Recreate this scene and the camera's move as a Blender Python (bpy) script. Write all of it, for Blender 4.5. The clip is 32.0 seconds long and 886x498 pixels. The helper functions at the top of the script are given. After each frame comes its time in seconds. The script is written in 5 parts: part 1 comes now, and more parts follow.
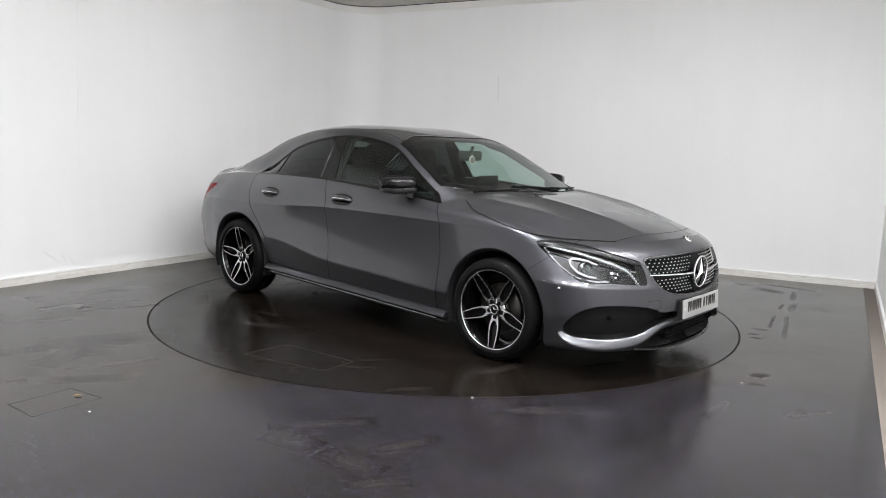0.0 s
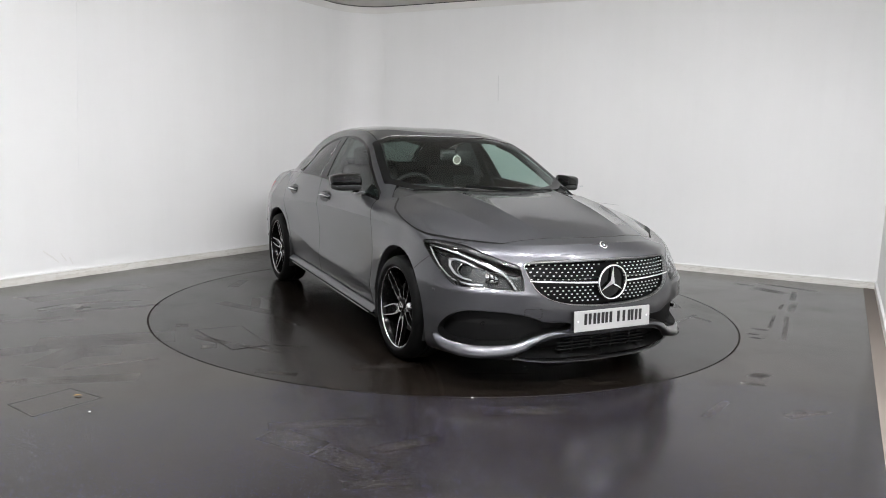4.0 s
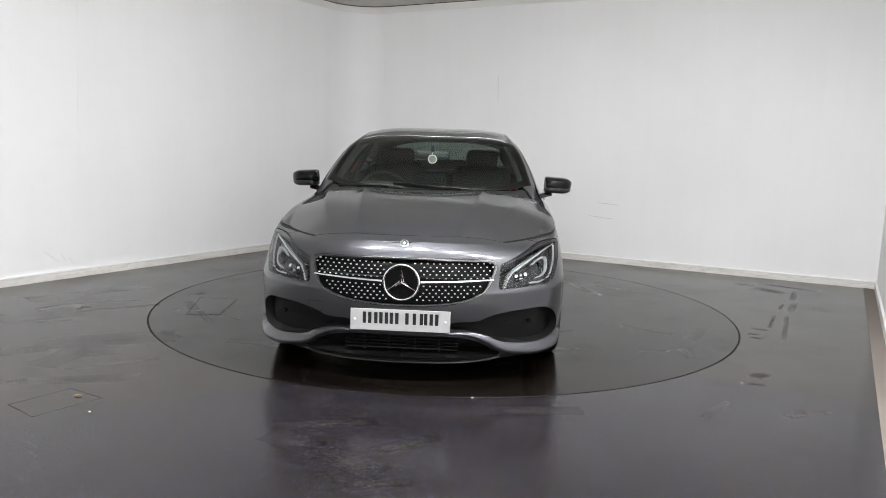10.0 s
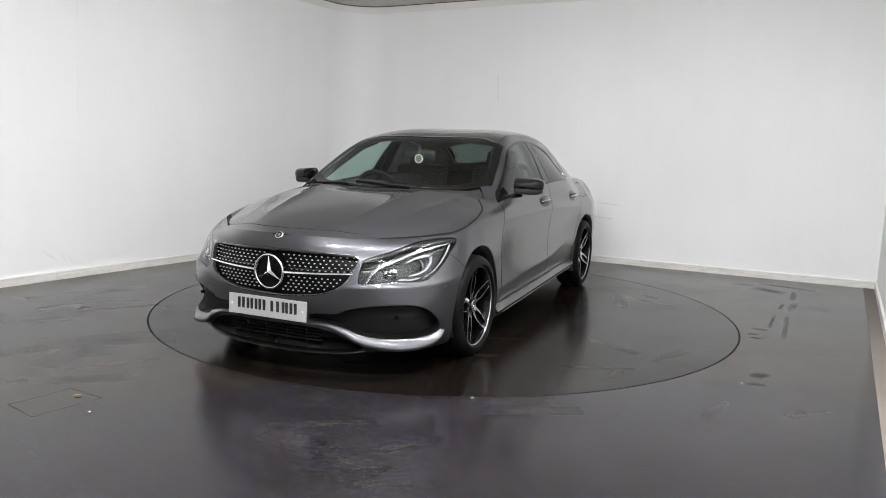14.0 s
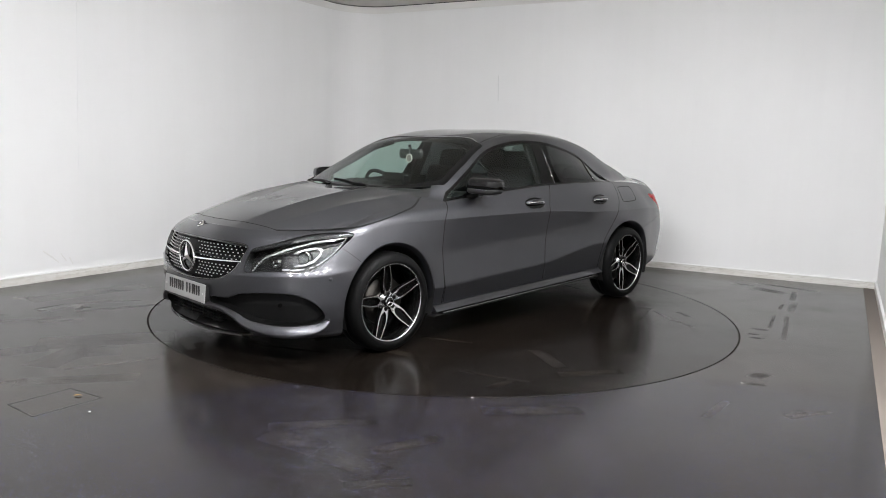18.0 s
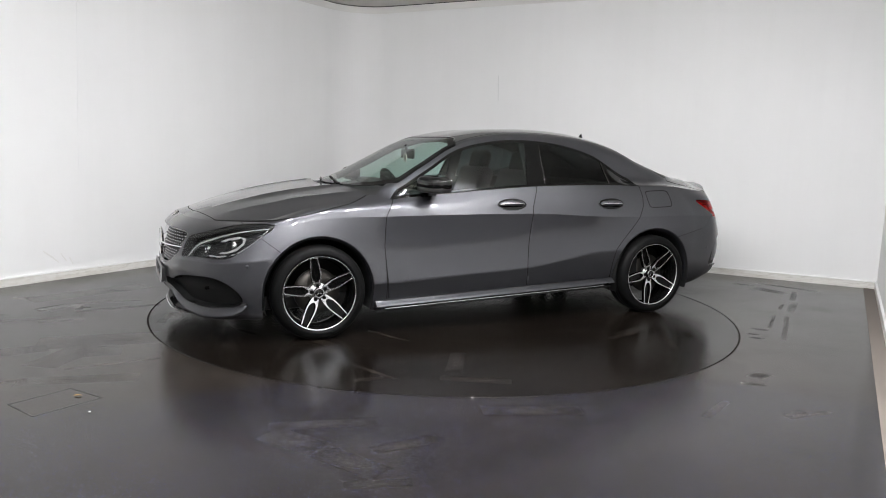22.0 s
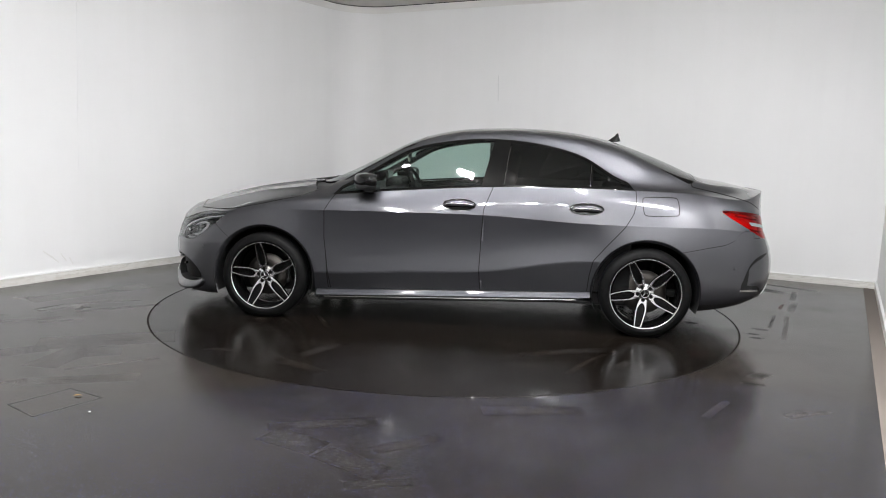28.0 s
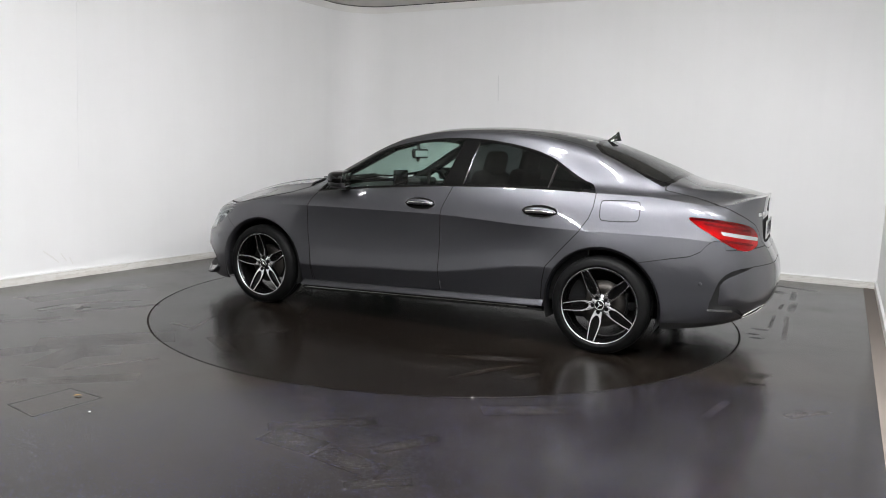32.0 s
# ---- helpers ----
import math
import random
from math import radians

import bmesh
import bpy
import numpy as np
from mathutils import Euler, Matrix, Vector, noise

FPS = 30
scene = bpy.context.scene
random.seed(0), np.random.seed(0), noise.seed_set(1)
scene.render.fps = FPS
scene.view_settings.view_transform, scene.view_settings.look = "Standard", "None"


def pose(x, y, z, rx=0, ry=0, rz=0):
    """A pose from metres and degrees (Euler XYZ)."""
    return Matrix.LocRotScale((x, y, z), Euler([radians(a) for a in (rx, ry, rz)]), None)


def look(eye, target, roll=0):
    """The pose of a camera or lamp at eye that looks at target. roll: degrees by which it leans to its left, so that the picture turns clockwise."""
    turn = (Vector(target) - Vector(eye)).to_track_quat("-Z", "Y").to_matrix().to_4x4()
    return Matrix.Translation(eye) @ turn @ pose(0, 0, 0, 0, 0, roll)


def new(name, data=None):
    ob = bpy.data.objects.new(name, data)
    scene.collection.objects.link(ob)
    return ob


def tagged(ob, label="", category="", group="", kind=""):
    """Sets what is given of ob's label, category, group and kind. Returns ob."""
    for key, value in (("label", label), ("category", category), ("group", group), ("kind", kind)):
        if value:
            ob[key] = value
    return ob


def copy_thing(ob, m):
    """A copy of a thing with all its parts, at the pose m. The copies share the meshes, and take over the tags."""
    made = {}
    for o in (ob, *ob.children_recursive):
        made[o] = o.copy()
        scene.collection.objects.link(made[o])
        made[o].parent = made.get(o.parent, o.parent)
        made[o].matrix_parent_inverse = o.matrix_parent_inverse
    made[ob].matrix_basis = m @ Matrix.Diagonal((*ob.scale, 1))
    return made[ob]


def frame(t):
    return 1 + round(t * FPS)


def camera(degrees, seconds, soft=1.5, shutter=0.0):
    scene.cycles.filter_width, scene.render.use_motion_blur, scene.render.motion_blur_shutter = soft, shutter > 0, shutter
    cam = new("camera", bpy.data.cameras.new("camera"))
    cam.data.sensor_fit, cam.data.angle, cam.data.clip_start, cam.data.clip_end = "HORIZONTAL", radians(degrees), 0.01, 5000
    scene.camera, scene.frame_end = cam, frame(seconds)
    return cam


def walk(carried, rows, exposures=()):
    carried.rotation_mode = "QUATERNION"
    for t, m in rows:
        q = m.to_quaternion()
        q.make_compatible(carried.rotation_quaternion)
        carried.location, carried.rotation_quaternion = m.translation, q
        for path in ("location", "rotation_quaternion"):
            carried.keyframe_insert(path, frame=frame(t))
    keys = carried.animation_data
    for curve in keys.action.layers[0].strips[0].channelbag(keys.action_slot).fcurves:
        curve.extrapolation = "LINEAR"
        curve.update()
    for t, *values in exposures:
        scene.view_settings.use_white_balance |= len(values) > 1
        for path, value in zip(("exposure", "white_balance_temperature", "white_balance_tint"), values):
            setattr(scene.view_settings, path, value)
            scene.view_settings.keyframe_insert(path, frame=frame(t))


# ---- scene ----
# ---- camera ----
cam = camera(62.297, 32.0, soft=0.95)
TILT, EYE = radians(-7.973), (0.0, 0.0, 1.27)
SIGHT = look(EYE, (0.0, math.cos(TILT), EYE[2] + math.sin(TILT)), 1.644)
walk(cam, [(0.0, SIGHT), (32.0, SIGHT)])

# ---- light ----
world = bpy.data.worlds.new("world")
scene.world = world
world.use_nodes = True
world.node_tree.nodes["Background"].inputs[0].default_value = (0.75, 0.8, 0.9, 1)
world.node_tree.nodes["Background"].inputs[1].default_value = 0.02
scene.view_settings.exposure = 0.0

# turntable axis, its radius, and where the car stands on it
AXIS, RING = Vector((0.021, 5.849, 0.0)), 2.236
OFFSET = Vector((0.113, 0.099, 0.0))


def heading(t):
    return -41.54 - 5.2207 * t + 0.0019675 * t * t


# ---- materials ----
def material(name, color=(0.5, 0.5, 0.5), rough=0.5, metal=0.0, coat=0.0, ior=1.45, emit=0.0):
    m = bpy.data.materials.new(name)
    m.use_nodes = True
    b = m.node_tree.nodes["Principled BSDF"]
    b.inputs["Base Color"].default_value = (*color, 1)
    b.inputs["Roughness"].default_value = rough
    b.inputs["Metallic"].default_value = metal
    b.inputs["IOR"].default_value = ior
    b.inputs["Coat Weight"].default_value = coat
    b.inputs["Coat Roughness"].default_value = 0.03
    if emit:
        b.inputs["Emission Color"].default_value = (*color, 1)
        b.inputs["Emission Strength"].default_value = emit
    return m


def node(m, kind, **values):
    n = m.node_tree.nodes.new(kind)
    for k, v in values.items():
        n.inputs[k.replace("_", " ")].default_value = v
    return n


def link(m, a, b):
    m.node_tree.links.new(a, b)


def ramp(m, fac, stops):
    r = m.node_tree.nodes.new("ShaderNodeValToRGB")
    while len(r.color_ramp.elements) < len(stops):
        r.color_ramp.elements.new(0.5)
    for e, (at, c) in zip(r.color_ramp.elements, stops):
        e.position = at
        e.color = (*c, 1) if len(c) == 3 else c
    link(m, fac, r.inputs["Fac"])
    return r.outputs["Color"]


def grey(v):
    return (v, v, v)


def mixed(m, fac, a, b, mode="MIX"):
    n = m.node_tree.nodes.new("ShaderNodeMix")
    n.data_type, n.blend_type = "RGBA", mode
    for val, sock in ((fac, n.inputs[0]), (a, n.inputs[6]), (b, n.inputs[7])):
        if hasattr(val, "is_output"):
            link(m, val, sock)
        else:
            sock.default_value = val if isinstance(val, float) else (*val, 1)
    return n.outputs[2]


def noisy(m, scale, detail=4.0, rough=0.55, stretch=(1, 1, 1), coords="Object"):
    tc = m.node_tree.nodes.new("ShaderNodeTexCoord")
    mp = m.node_tree.nodes.new("ShaderNodeMapping")
    mp.inputs["Scale"].default_value = stretch
    n = node(m, "ShaderNodeTexNoise", Scale=scale, Detail=detail, Roughness=rough)
    link(m, tc.outputs[coords], mp.inputs[0])
    link(m, mp.outputs[0], n.inputs["Vector"])
    return n.outputs[0]


def bumped(m, height, strength, distance):
    n = node(m, "ShaderNodeBump", Strength=strength, Distance=distance)
    link(m, height, n.inputs["Height"])
    link(m, n.outputs[0], m.node_tree.nodes["Principled BSDF"].inputs["Normal"])


def bsdf(m):
    return m.node_tree.nodes["Principled BSDF"].inputs


def make_paint():
    m = material("grey_metallic_paint", (0.1, 0.1, 0.1), 0.42, 0.92, 1.0, 1.5)
    bsdf(m)["Coat Roughness"].default_value = 0.04
    bsdf(m)["Coat IOR"].default_value = 1.5
    flake = noisy(m, 900.0, 2.0)
    soft = noisy(m, 1.3, 3.0)
    c = ramp(m, flake, [(0.3, (0.0515, 0.0520, 0.0592)), (0.7, (0.075, 0.076, 0.0858))])
    link(m, mixed(m, 0.12, c, ramp(m, soft, [(0.3, grey(0.050)), (0.7, grey(0.074))])), bsdf(m)["Base Color"])
    return m


def make_wall():
    m = material("white_painted_wall", grey(0.8), 0.5)
    broad = noisy(m, 0.7, 4.0)
    streak = noisy(m, 1.0, 5.0, 0.6, (6, 6, 0.35))
    c = mixed(m, 0.12, ramp(m, broad, [(0.3, (0.85, 0.848, 0.845)), (0.7, (0.89, 0.888, 0.885))]),
              ramp(m, streak, [(0.35, (0.80, 0.798, 0.79)), (0.6, (0.89, 0.888, 0.885))]))
    link(m, c, bsdf(m)["Base Color"])
    bumped(m, noisy(m, 55.0, 3.0), 0.06, 0.004)
    return m


def make_floor(name, brown):
    m = material(name, (0.03, 0.028, 0.027), 0.2)
    tc = m.node_tree.nodes.new("ShaderNodeTexCoord")
    broad = noisy(m, 0.9, 5.0, 0.6)
    stain = noisy(m, 2.3, 7.0, 0.65)
    base = ramp(m, broad, [(0.3, (0.0040, 0.0031, 0.0025) if brown else (0.0080, 0.0068, 0.0064)),
                           (0.7, (0.0075, 0.0057, 0.0044) if brown else (0.0145, 0.0122, 0.0112))])
    base = mixed(m, ramp(m, stain, [(0.56, grey(0)), (0.72, grey(0.3))]), base, (0.036, 0.029, 0.024))
    if not brown:
        spots = node(m, "ShaderNodeTexVoronoi", Scale=122.0, Randomness=1.0)
        link(m, tc.outputs["Object"], spots.inputs["Vector"])
        seen = ramp(m, spots.outputs["Distance"], [(0.20, grey(1)), (0.27, grey(0))])
        pick = node(m, "ShaderNodeSeparateColor")
        link(m, spots.outputs["Color"], pick.inputs[0])
        some = ramp(m, pick.outputs[0], [(0.52, grey(0)), (0.56, grey(1))])
        tint = ramp(m, pick.outputs[1], [(0.3, (0.085, 0.093, 0.26)), (0.6, (0.13, 0.138, 0.26)), (0.9, (0.25, 0.247, 0.265))])
        both = mixed(m, 1.0, seen, some, "MULTIPLY")
        base = mixed(m, both, base, tint)
        at = m.node_tree.nodes.new("ShaderNodeSeparateXYZ")
        link(m, tc.outputs["Object"], at.inputs[0])

        def beyond(slope, reach):
            """How far a place lies behind a seam."""
            n = node(m, "ShaderNodeMath")
            n.operation = "MULTIPLY_ADD"
            n.inputs[1].default_value = slope
            link(m, at.outputs[0], n.inputs[0])
            link(m, at.outputs[1], n.inputs[2])
            k = node(m, "ShaderNodeMath")
            k.operation = "SUBTRACT"
            k.inputs[1].default_value = reach
            link(m, n.outputs[0], k.inputs[0])
            return k.outputs[0]
        far = node(m, "ShaderNodeMath")
        far.operation = "MAXIMUM"
        link(m, beyond(.484, 4.747), far.inputs[0])
        link(m, beyond(-.547, 4.198), far.inputs[1])
        ragged = node(m, "ShaderNodeMath")
        ragged.operation = "MULTIPLY_ADD"
        ragged.inputs[1].default_value = .30
        link(m, stain, ragged.inputs[0])
        link(m, far.outputs[0], ragged.inputs[2])
        plain = ramp(m, broad, [(0.3, (0.0115, 0.0092, 0.0076)), (0.7, (0.020, 0.0162, 0.0135))])
        plain = mixed(m, ramp(m, noisy(m, 5.0, 8.0, 0.7, (1.6, 0.7, 1)), [(0.50, grey(0)), (0.70, grey(0.45))]), plain, (0.058, 0.047, 0.038))
        base = mixed(m, ramp(m, ragged.outputs[0], [(0.14, grey(0)), (0.17, grey(1))]), base, plain)
    link(m, base, bsdf(m)["Base Color"])
    wet = noisy(m, 1.6, 6.0, 0.62)
    link(m, ramp(m, wet, [(0.3, grey(0.15)), (0.55, grey(0.21)), (0.75, grey(0.30))]), bsdf(m)["Roughness"])
    n = node(m, "ShaderNodeMath")
    n.operation = "ADD"
    link(m, noisy(m, 3.0, 4.0), n.inputs[0])
    link(m, noisy(m, 110.0, 2.0), n.inputs[1])
    bumped(m, n.outputs[0], 0.06, 0.004)
    bsdf(m)["Specular IOR Level"].default_value = 0.26 if brown else 0.33
    return m


def make_glass(name, tint, ior=1.5):
    m = bpy.data.materials.new(name)
    m.use_nodes = True
    t = m.node_tree
    t.nodes.remove(t.nodes["Principled BSDF"])
    clear, gloss = t.nodes.new("ShaderNodeBsdfTransparent"), t.nodes.new("ShaderNodeBsdfGlossy")
    clear.inputs[0].default_value = (*tint, 1)
    gloss.inputs["Roughness"].default_value = 0.02
    mix = t.nodes.new("ShaderNodeMixShader")
    edge = t.nodes.new("ShaderNodeLayerWeight")
    edge.inputs[0].default_value = 0.5
    steep, scale = t.nodes.new("ShaderNodeMath"), t.nodes.new("ShaderNodeMath")
    steep.operation, scale.operation = "POWER", "MULTIPLY_ADD"
    steep.inputs[1].default_value = 5.0
    scale.inputs[1].default_value, scale.inputs[2].default_value = 0.9, ((ior - 1) / (ior + 1)) ** 2 * 1.7
    link(m, edge.outputs["Facing"], steep.inputs[0])
    link(m, steep.outputs[0], scale.inputs[0])
    link(m, scale.outputs[0], mix.inputs[0])
    link(m, clear.outputs[0], mix.inputs[1])
    link(m, gloss.outputs[0], mix.inputs[2])
    link(m, mix.outputs[0], t.nodes["Material Output"].inputs[0])
    return m


PAINT = make_paint()
WALL = make_wall()
FLOOR = make_floor("speckled_dark_vinyl", False)
DISC = make_floor("wet_brown_vinyl", True)
TRIM = material("white_gloss_trim", (0.72, 0.70, 0.66), 0.35)


def make_skirting():
    m = material("scuffed_white_skirting", (0.74, 0.72, 0.68), 0.4)
    stain = noisy(m, 2.2, 7.0, 0.7, (1.0, 1.0, 9.0))
    fine = noisy(m, 14.0, 5.0, 0.6, (1.0, 1.0, 4.0))
    c = mixed(m, ramp(m, stain, [(0.46, grey(0)), (0.74, grey(0.6))]), (0.78, 0.765, 0.73), (0.47, 0.42, 0.35))
    link(m, mixed(m, ramp(m, fine, [(0.5, grey(0)), (0.75, grey(0.45))]), c, (0.36, 0.32, 0.27)), bsdf(m)["Base Color"])
    return m


SKIRTING = make_skirting()
BEAD = material("bright_white_gloss", (0.86, 0.86, 0.85), 0.3)
CEILING = material("beige_ceiling", (0.66, 0.64, 0.60), 0.8)
COVING = material("white_coving", (0.80, 0.79, 0.77), 0.6)
BLACK = material("black_plastic", grey(0.012), 0.45)
GLOSSBLACK = material("gloss_black", grey(0.003), 0.035, 0.0, 0.0)
bsdf(GLOSSBLACK)["Specular IOR Level"].default_value = 0.28
RUBBER = material("tyre_rubber", grey(0.0045), 0.5)
bsdf(RUBBER)["Specular IOR Level"].default_value = 0.08
CHROME = material("chrome", grey(0.85), 0.08, 1.0)
SILVER = material("machined_silver", (0.70, 0.70, 0.71), 0.24, 1.0)
STRIP = material("dull_brown_vinyl", (0.17, 0.148, 0.130), 0.8)
bsdf(STRIP)["Specular IOR Level"].default_value = 0.15
JOINT = material("dirty_rubber_joint", (0.020, 0.017, 0.015), 0.9)
bsdf(JOINT)["Specular IOR Level"].default_value = 0.1
GAP = material("dark_cavity", grey(0.004), 0.9)
WINDSCREEN = make_glass("greenish_glass", (0.66, 0.80, 0.75))
PRIVACY = make_glass("privacy_glass", (0.055, 0.062, 0.064), 1.4)
REARGLASS = make_glass("tinted_rear_glass", (0.17, 0.20, 0.19))
LENS = make_glass("clear_lens", (0.93, 0.95, 0.96), 1.28)
LAMP = material("lamp_panel", (0.975, 0.98, 1.0), 0.5, emit=445.0)


# ---- mesh helpers ----
def lone(name, bm, mat, smooth=False):
    me = bpy.data.meshes.new(name)
    bm.to_mesh(me)
    bm.free()
    me.materials.append(mat)
    if smooth:
        me.polygons.foreach_set("use_smooth", [True] * len(me.polygons))
    return new(name, me)


def part(name, bm, mat, parent, label="", smooth=False):
    ob = lone(name, bm, mat, smooth)
    ob.parent = parent
    return tagged(ob, label)


def box(size, at=(0, 0, 0), bevel=0.0, turn=None, bm=None):
    bm = bm or bmesh.new()
    m = Matrix.Translation(at) @ (turn or Matrix()) @ Matrix.Diagonal((*size, 1))
    made = bmesh.ops.create_cube(bm, size=1.0, matrix=m)["verts"]
    if bevel:
        edges = list({e for v in made for e in v.link_edges})
        bmesh.ops.bevel(bm, geom=edges, offset=bevel, segments=2, affect="EDGES", profile=0.5)
    return bm


def prism(outline, z0, z1, bm=None):
    """A closed outline of (x, y) points raised from z0 to z1."""
    bm = bm or bmesh.new()
    low = [bm.verts.new((x, y, z0)) for x, y in outline]
    high = [bm.verts.new((x, y, z1)) for x, y in outline]
    n = len(outline)
    for i in range(n):
        bm.faces.new((low[i], low[(i + 1) % n], high[(i + 1) % n], high[i]))
    bm.faces.new(high)
    bm.faces.new(low[::-1])
    bmesh.ops.recalc_face_normals(bm, faces=bm.faces[:])
    return bm


def lathe(profile, steps=64, axis="y", bm=None):
    """Turns (radius, along) pairs round an axis."""
    bm = bm or bmesh.new()
    rings = []
    for r, a in profile:
        ring = []
        for i in range(steps):
            w = 2 * math.pi * i / steps
            c, s = r * math.cos(w), r * math.sin(w)
            ring.append(bm.verts.new((c, a, s) if axis == "y" else (c, s, a)))
        rings.append(ring)
    for p, q in zip(rings, rings[1:]):
        for i in range(steps):
            j = (i + 1) % steps
            bm.faces.new((p[i], p[j], q[j], q[i]))
    bmesh.ops.recalc_face_normals(bm, faces=bm.faces[:])
    return bm


def tube(points, radius, steps=8, bm=None, closed=False):
    """A round rod along points."""
    bm = bm or bmesh.new()
    pts = [Vector(p) for p in points]
    rings = []
    n = len(pts)
    for i, p in enumerate(pts):
        d = (pts[(i + 1) % n] - pts[i - 1]) if closed else (pts[min(i + 1, n - 1)] - pts[max(i - 1, 0)])
        q = d.to_track_quat("Z", "Y")
        rings.append([bm.verts.new(p + q @ Vector((radius * math.cos(w), radius * math.sin(w), 0)))
                      for w in [2 * math.pi * k / steps for k in range(steps)]])
    pairs = list(zip(rings, rings[1:])) + ([(rings[-1], rings[0])] if closed else [])
    for a, b in pairs:
        for k in range(steps):
            bm.faces.new((a[k], a[(k + 1) % steps], b[(k + 1) % steps], b[k]))
    if not closed:
        bm.faces.new(rings[0][::-1])
        bm.faces.new(rings[-1])
    bmesh.ops.recalc_face_normals(bm, faces=bm.faces[:])
    return bm


# ---- room ----
CORNER = Vector((-1.225, 9.95, 0))
LEFT_END, RIGHT_END = Vector((-6.27, 1.80, 0)), Vector((4.27, 7.100, 0))
SIDE_END = Vector((-0.1, -0.95, 0))
HEIGHT = 3.025


def wall_run(points, thick, z0, z1):
    """A strip of wall along points of the plan, thick to its outside (left of the way)."""
    bm = bmesh.new()
    pts = [Vector(p) for p in points]
    outs = []
    for i, p in enumerate(pts):
        a = (p - pts[i - 1]).normalized() if i else (pts[1] - p).normalized()
        b = (pts[i + 1] - p).normalized() if i < len(pts) - 1 else a
        n = Vector((-(a + b).y, (a + b).x, 0)).normalized()
        outs.append(p + n * thick / max(0.5, n.dot(Vector((-a.y, a.x, 0)))))
    rows = [[bm.verts.new((q.x, q.y, z)) for q in line] for line, z in ((pts, z0), (pts, z1), (outs, z1), (outs, z0))]
    for r in range(4):
        a, b = rows[r], rows[(r + 1) % 4]
        for i in range(len(pts) - 1):
            bm.faces.new((a[i], a[i + 1], b[i + 1], b[i]))
    for i in (0, -1):
        bm.faces.new([r[i] for r in rows])
    bmesh.ops.recalc_face_normals(bm, faces=bm.faces[:])
    return bm


def rounded(a, corner, b, radius, steps=24):
    """The corner between the legs to a and b, rounded off."""
    u, v = (a - corner).normalized(), (b - corner).normalized()
    half = u.angle(v) / 2
    d = radius / math.tan(half)
    mid = corner + (u + v).normalized() * (radius / math.sin(half))
    p, q = corner + u * d - mid, corner + v * d - mid
    out = []
    for i in range(steps + 1):
        out.append(mid + p.normalized().slerp(q.normalized(), i / steps) * radius)
    return out


BEND = rounded(LEFT_END, CORNER, RIGHT_END, 0.55)
BACK_END = Vector((-4.4, -1.9, 0))


def structure(ob, label=""):
    return tagged(ob, label, kind="structure")


def build_room():
    wall = structure(lone("wall_west", wall_run([LEFT_END, *BEND, RIGHT_END][::-1], -0.12, 0, HEIGHT), WALL, False), "white painted wall with a rounded corner")
    structure(lone("wall_east", wall_run([RIGHT_END, SIDE_END], 0.12, 0, HEIGHT), WALL), "white painted side wall")
    structure(lone("wall_south", wall_run([SIDE_END, BACK_END, LEFT_END], 0.12, 0, HEIGHT), WALL), "white painted wall behind the viewpoint")
    outline = [(LEFT_END.x - 0.3, LEFT_END.y), (CORNER.x, CORNER.y + 0.4), (RIGHT_END.x + 0.3, RIGHT_END.y), (SIDE_END.x + 0.3, SIDE_END.y - 0.2), (BACK_END.x, BACK_END.y - 0.3)]
    # floor with a round hole for the turntable
    bm = bmesh.new()
    n = 128
    ring = [bm.verts.new((AXIS.x + (RING + 0.009) * math.cos(2 * math.pi * i / n), AXIS.y + (RING + 0.009) * math.sin(2 * math.pi * i / n), 0)) for i in range(n)]
    deep = [bm.verts.new((v.co.x, v.co.y, -0.05)) for v in ring]
    far = []
    for v in ring:
        d = (v.co - AXIS).normalized()
        far.append(bm.verts.new(AXIS + d * 9.5))
    for i in range(n):
        j = (i + 1) % n
        bm.faces.new((ring[i], ring[j], far[j], far[i]))
        bm.faces.new((deep[i], deep[j], ring[j], ring[i]))
    bm.faces.new(deep)
    bmesh.ops.recalc_face_normals(bm, faces=bm.faces[:])
    structure(lone("floor", bm, FLOOR), "dark speckled vinyl floor, wet and scuffed")
    structure(lone("ceiling", prism(outline, HEIGHT, HEIGHT + 0.1), CEILING), "off-white ceiling")
    for name, pts in (("baseboard", [LEFT_END, *BEND, RIGHT_END]), ("baseboard", [RIGHT_END, SIDE_END])):
        bm = wall_run(pts, -0.018, 0.0, 0.066)
        structure(lone(name, bm, SKIRTING), "scuffed white gloss baseboard")
        structure(lone("trim", wall_run(pts, -0.020, 0.066, 0.074), BEAD), "bright white bead on the baseboard")
    bm = wall_run([LEFT_END, *BEND, RIGHT_END], -0.012, HEIGHT - 0.09, HEIGHT - 0.010)
    structure(lone("trim", bm, COVING), "off-white coving under the ceiling")
    bm = wall_run([LEFT_END, *BEND, RIGHT_END], -0.006, HEIGHT - 0.010, HEIGHT)
    structure(lone("trim", bm, GAP), "dark joint between coving and ceiling")
    inner = (SIDE_END - RIGHT_END).normalized()
    bm = wall_run([RIGHT_END + inner * 0.02, SIDE_END], -0.11, -0.002, 0.003)
    structure(lone("floor_edge", bm, STRIP), "dull brown strip of vinyl along the wall")
    return wall


build_room()


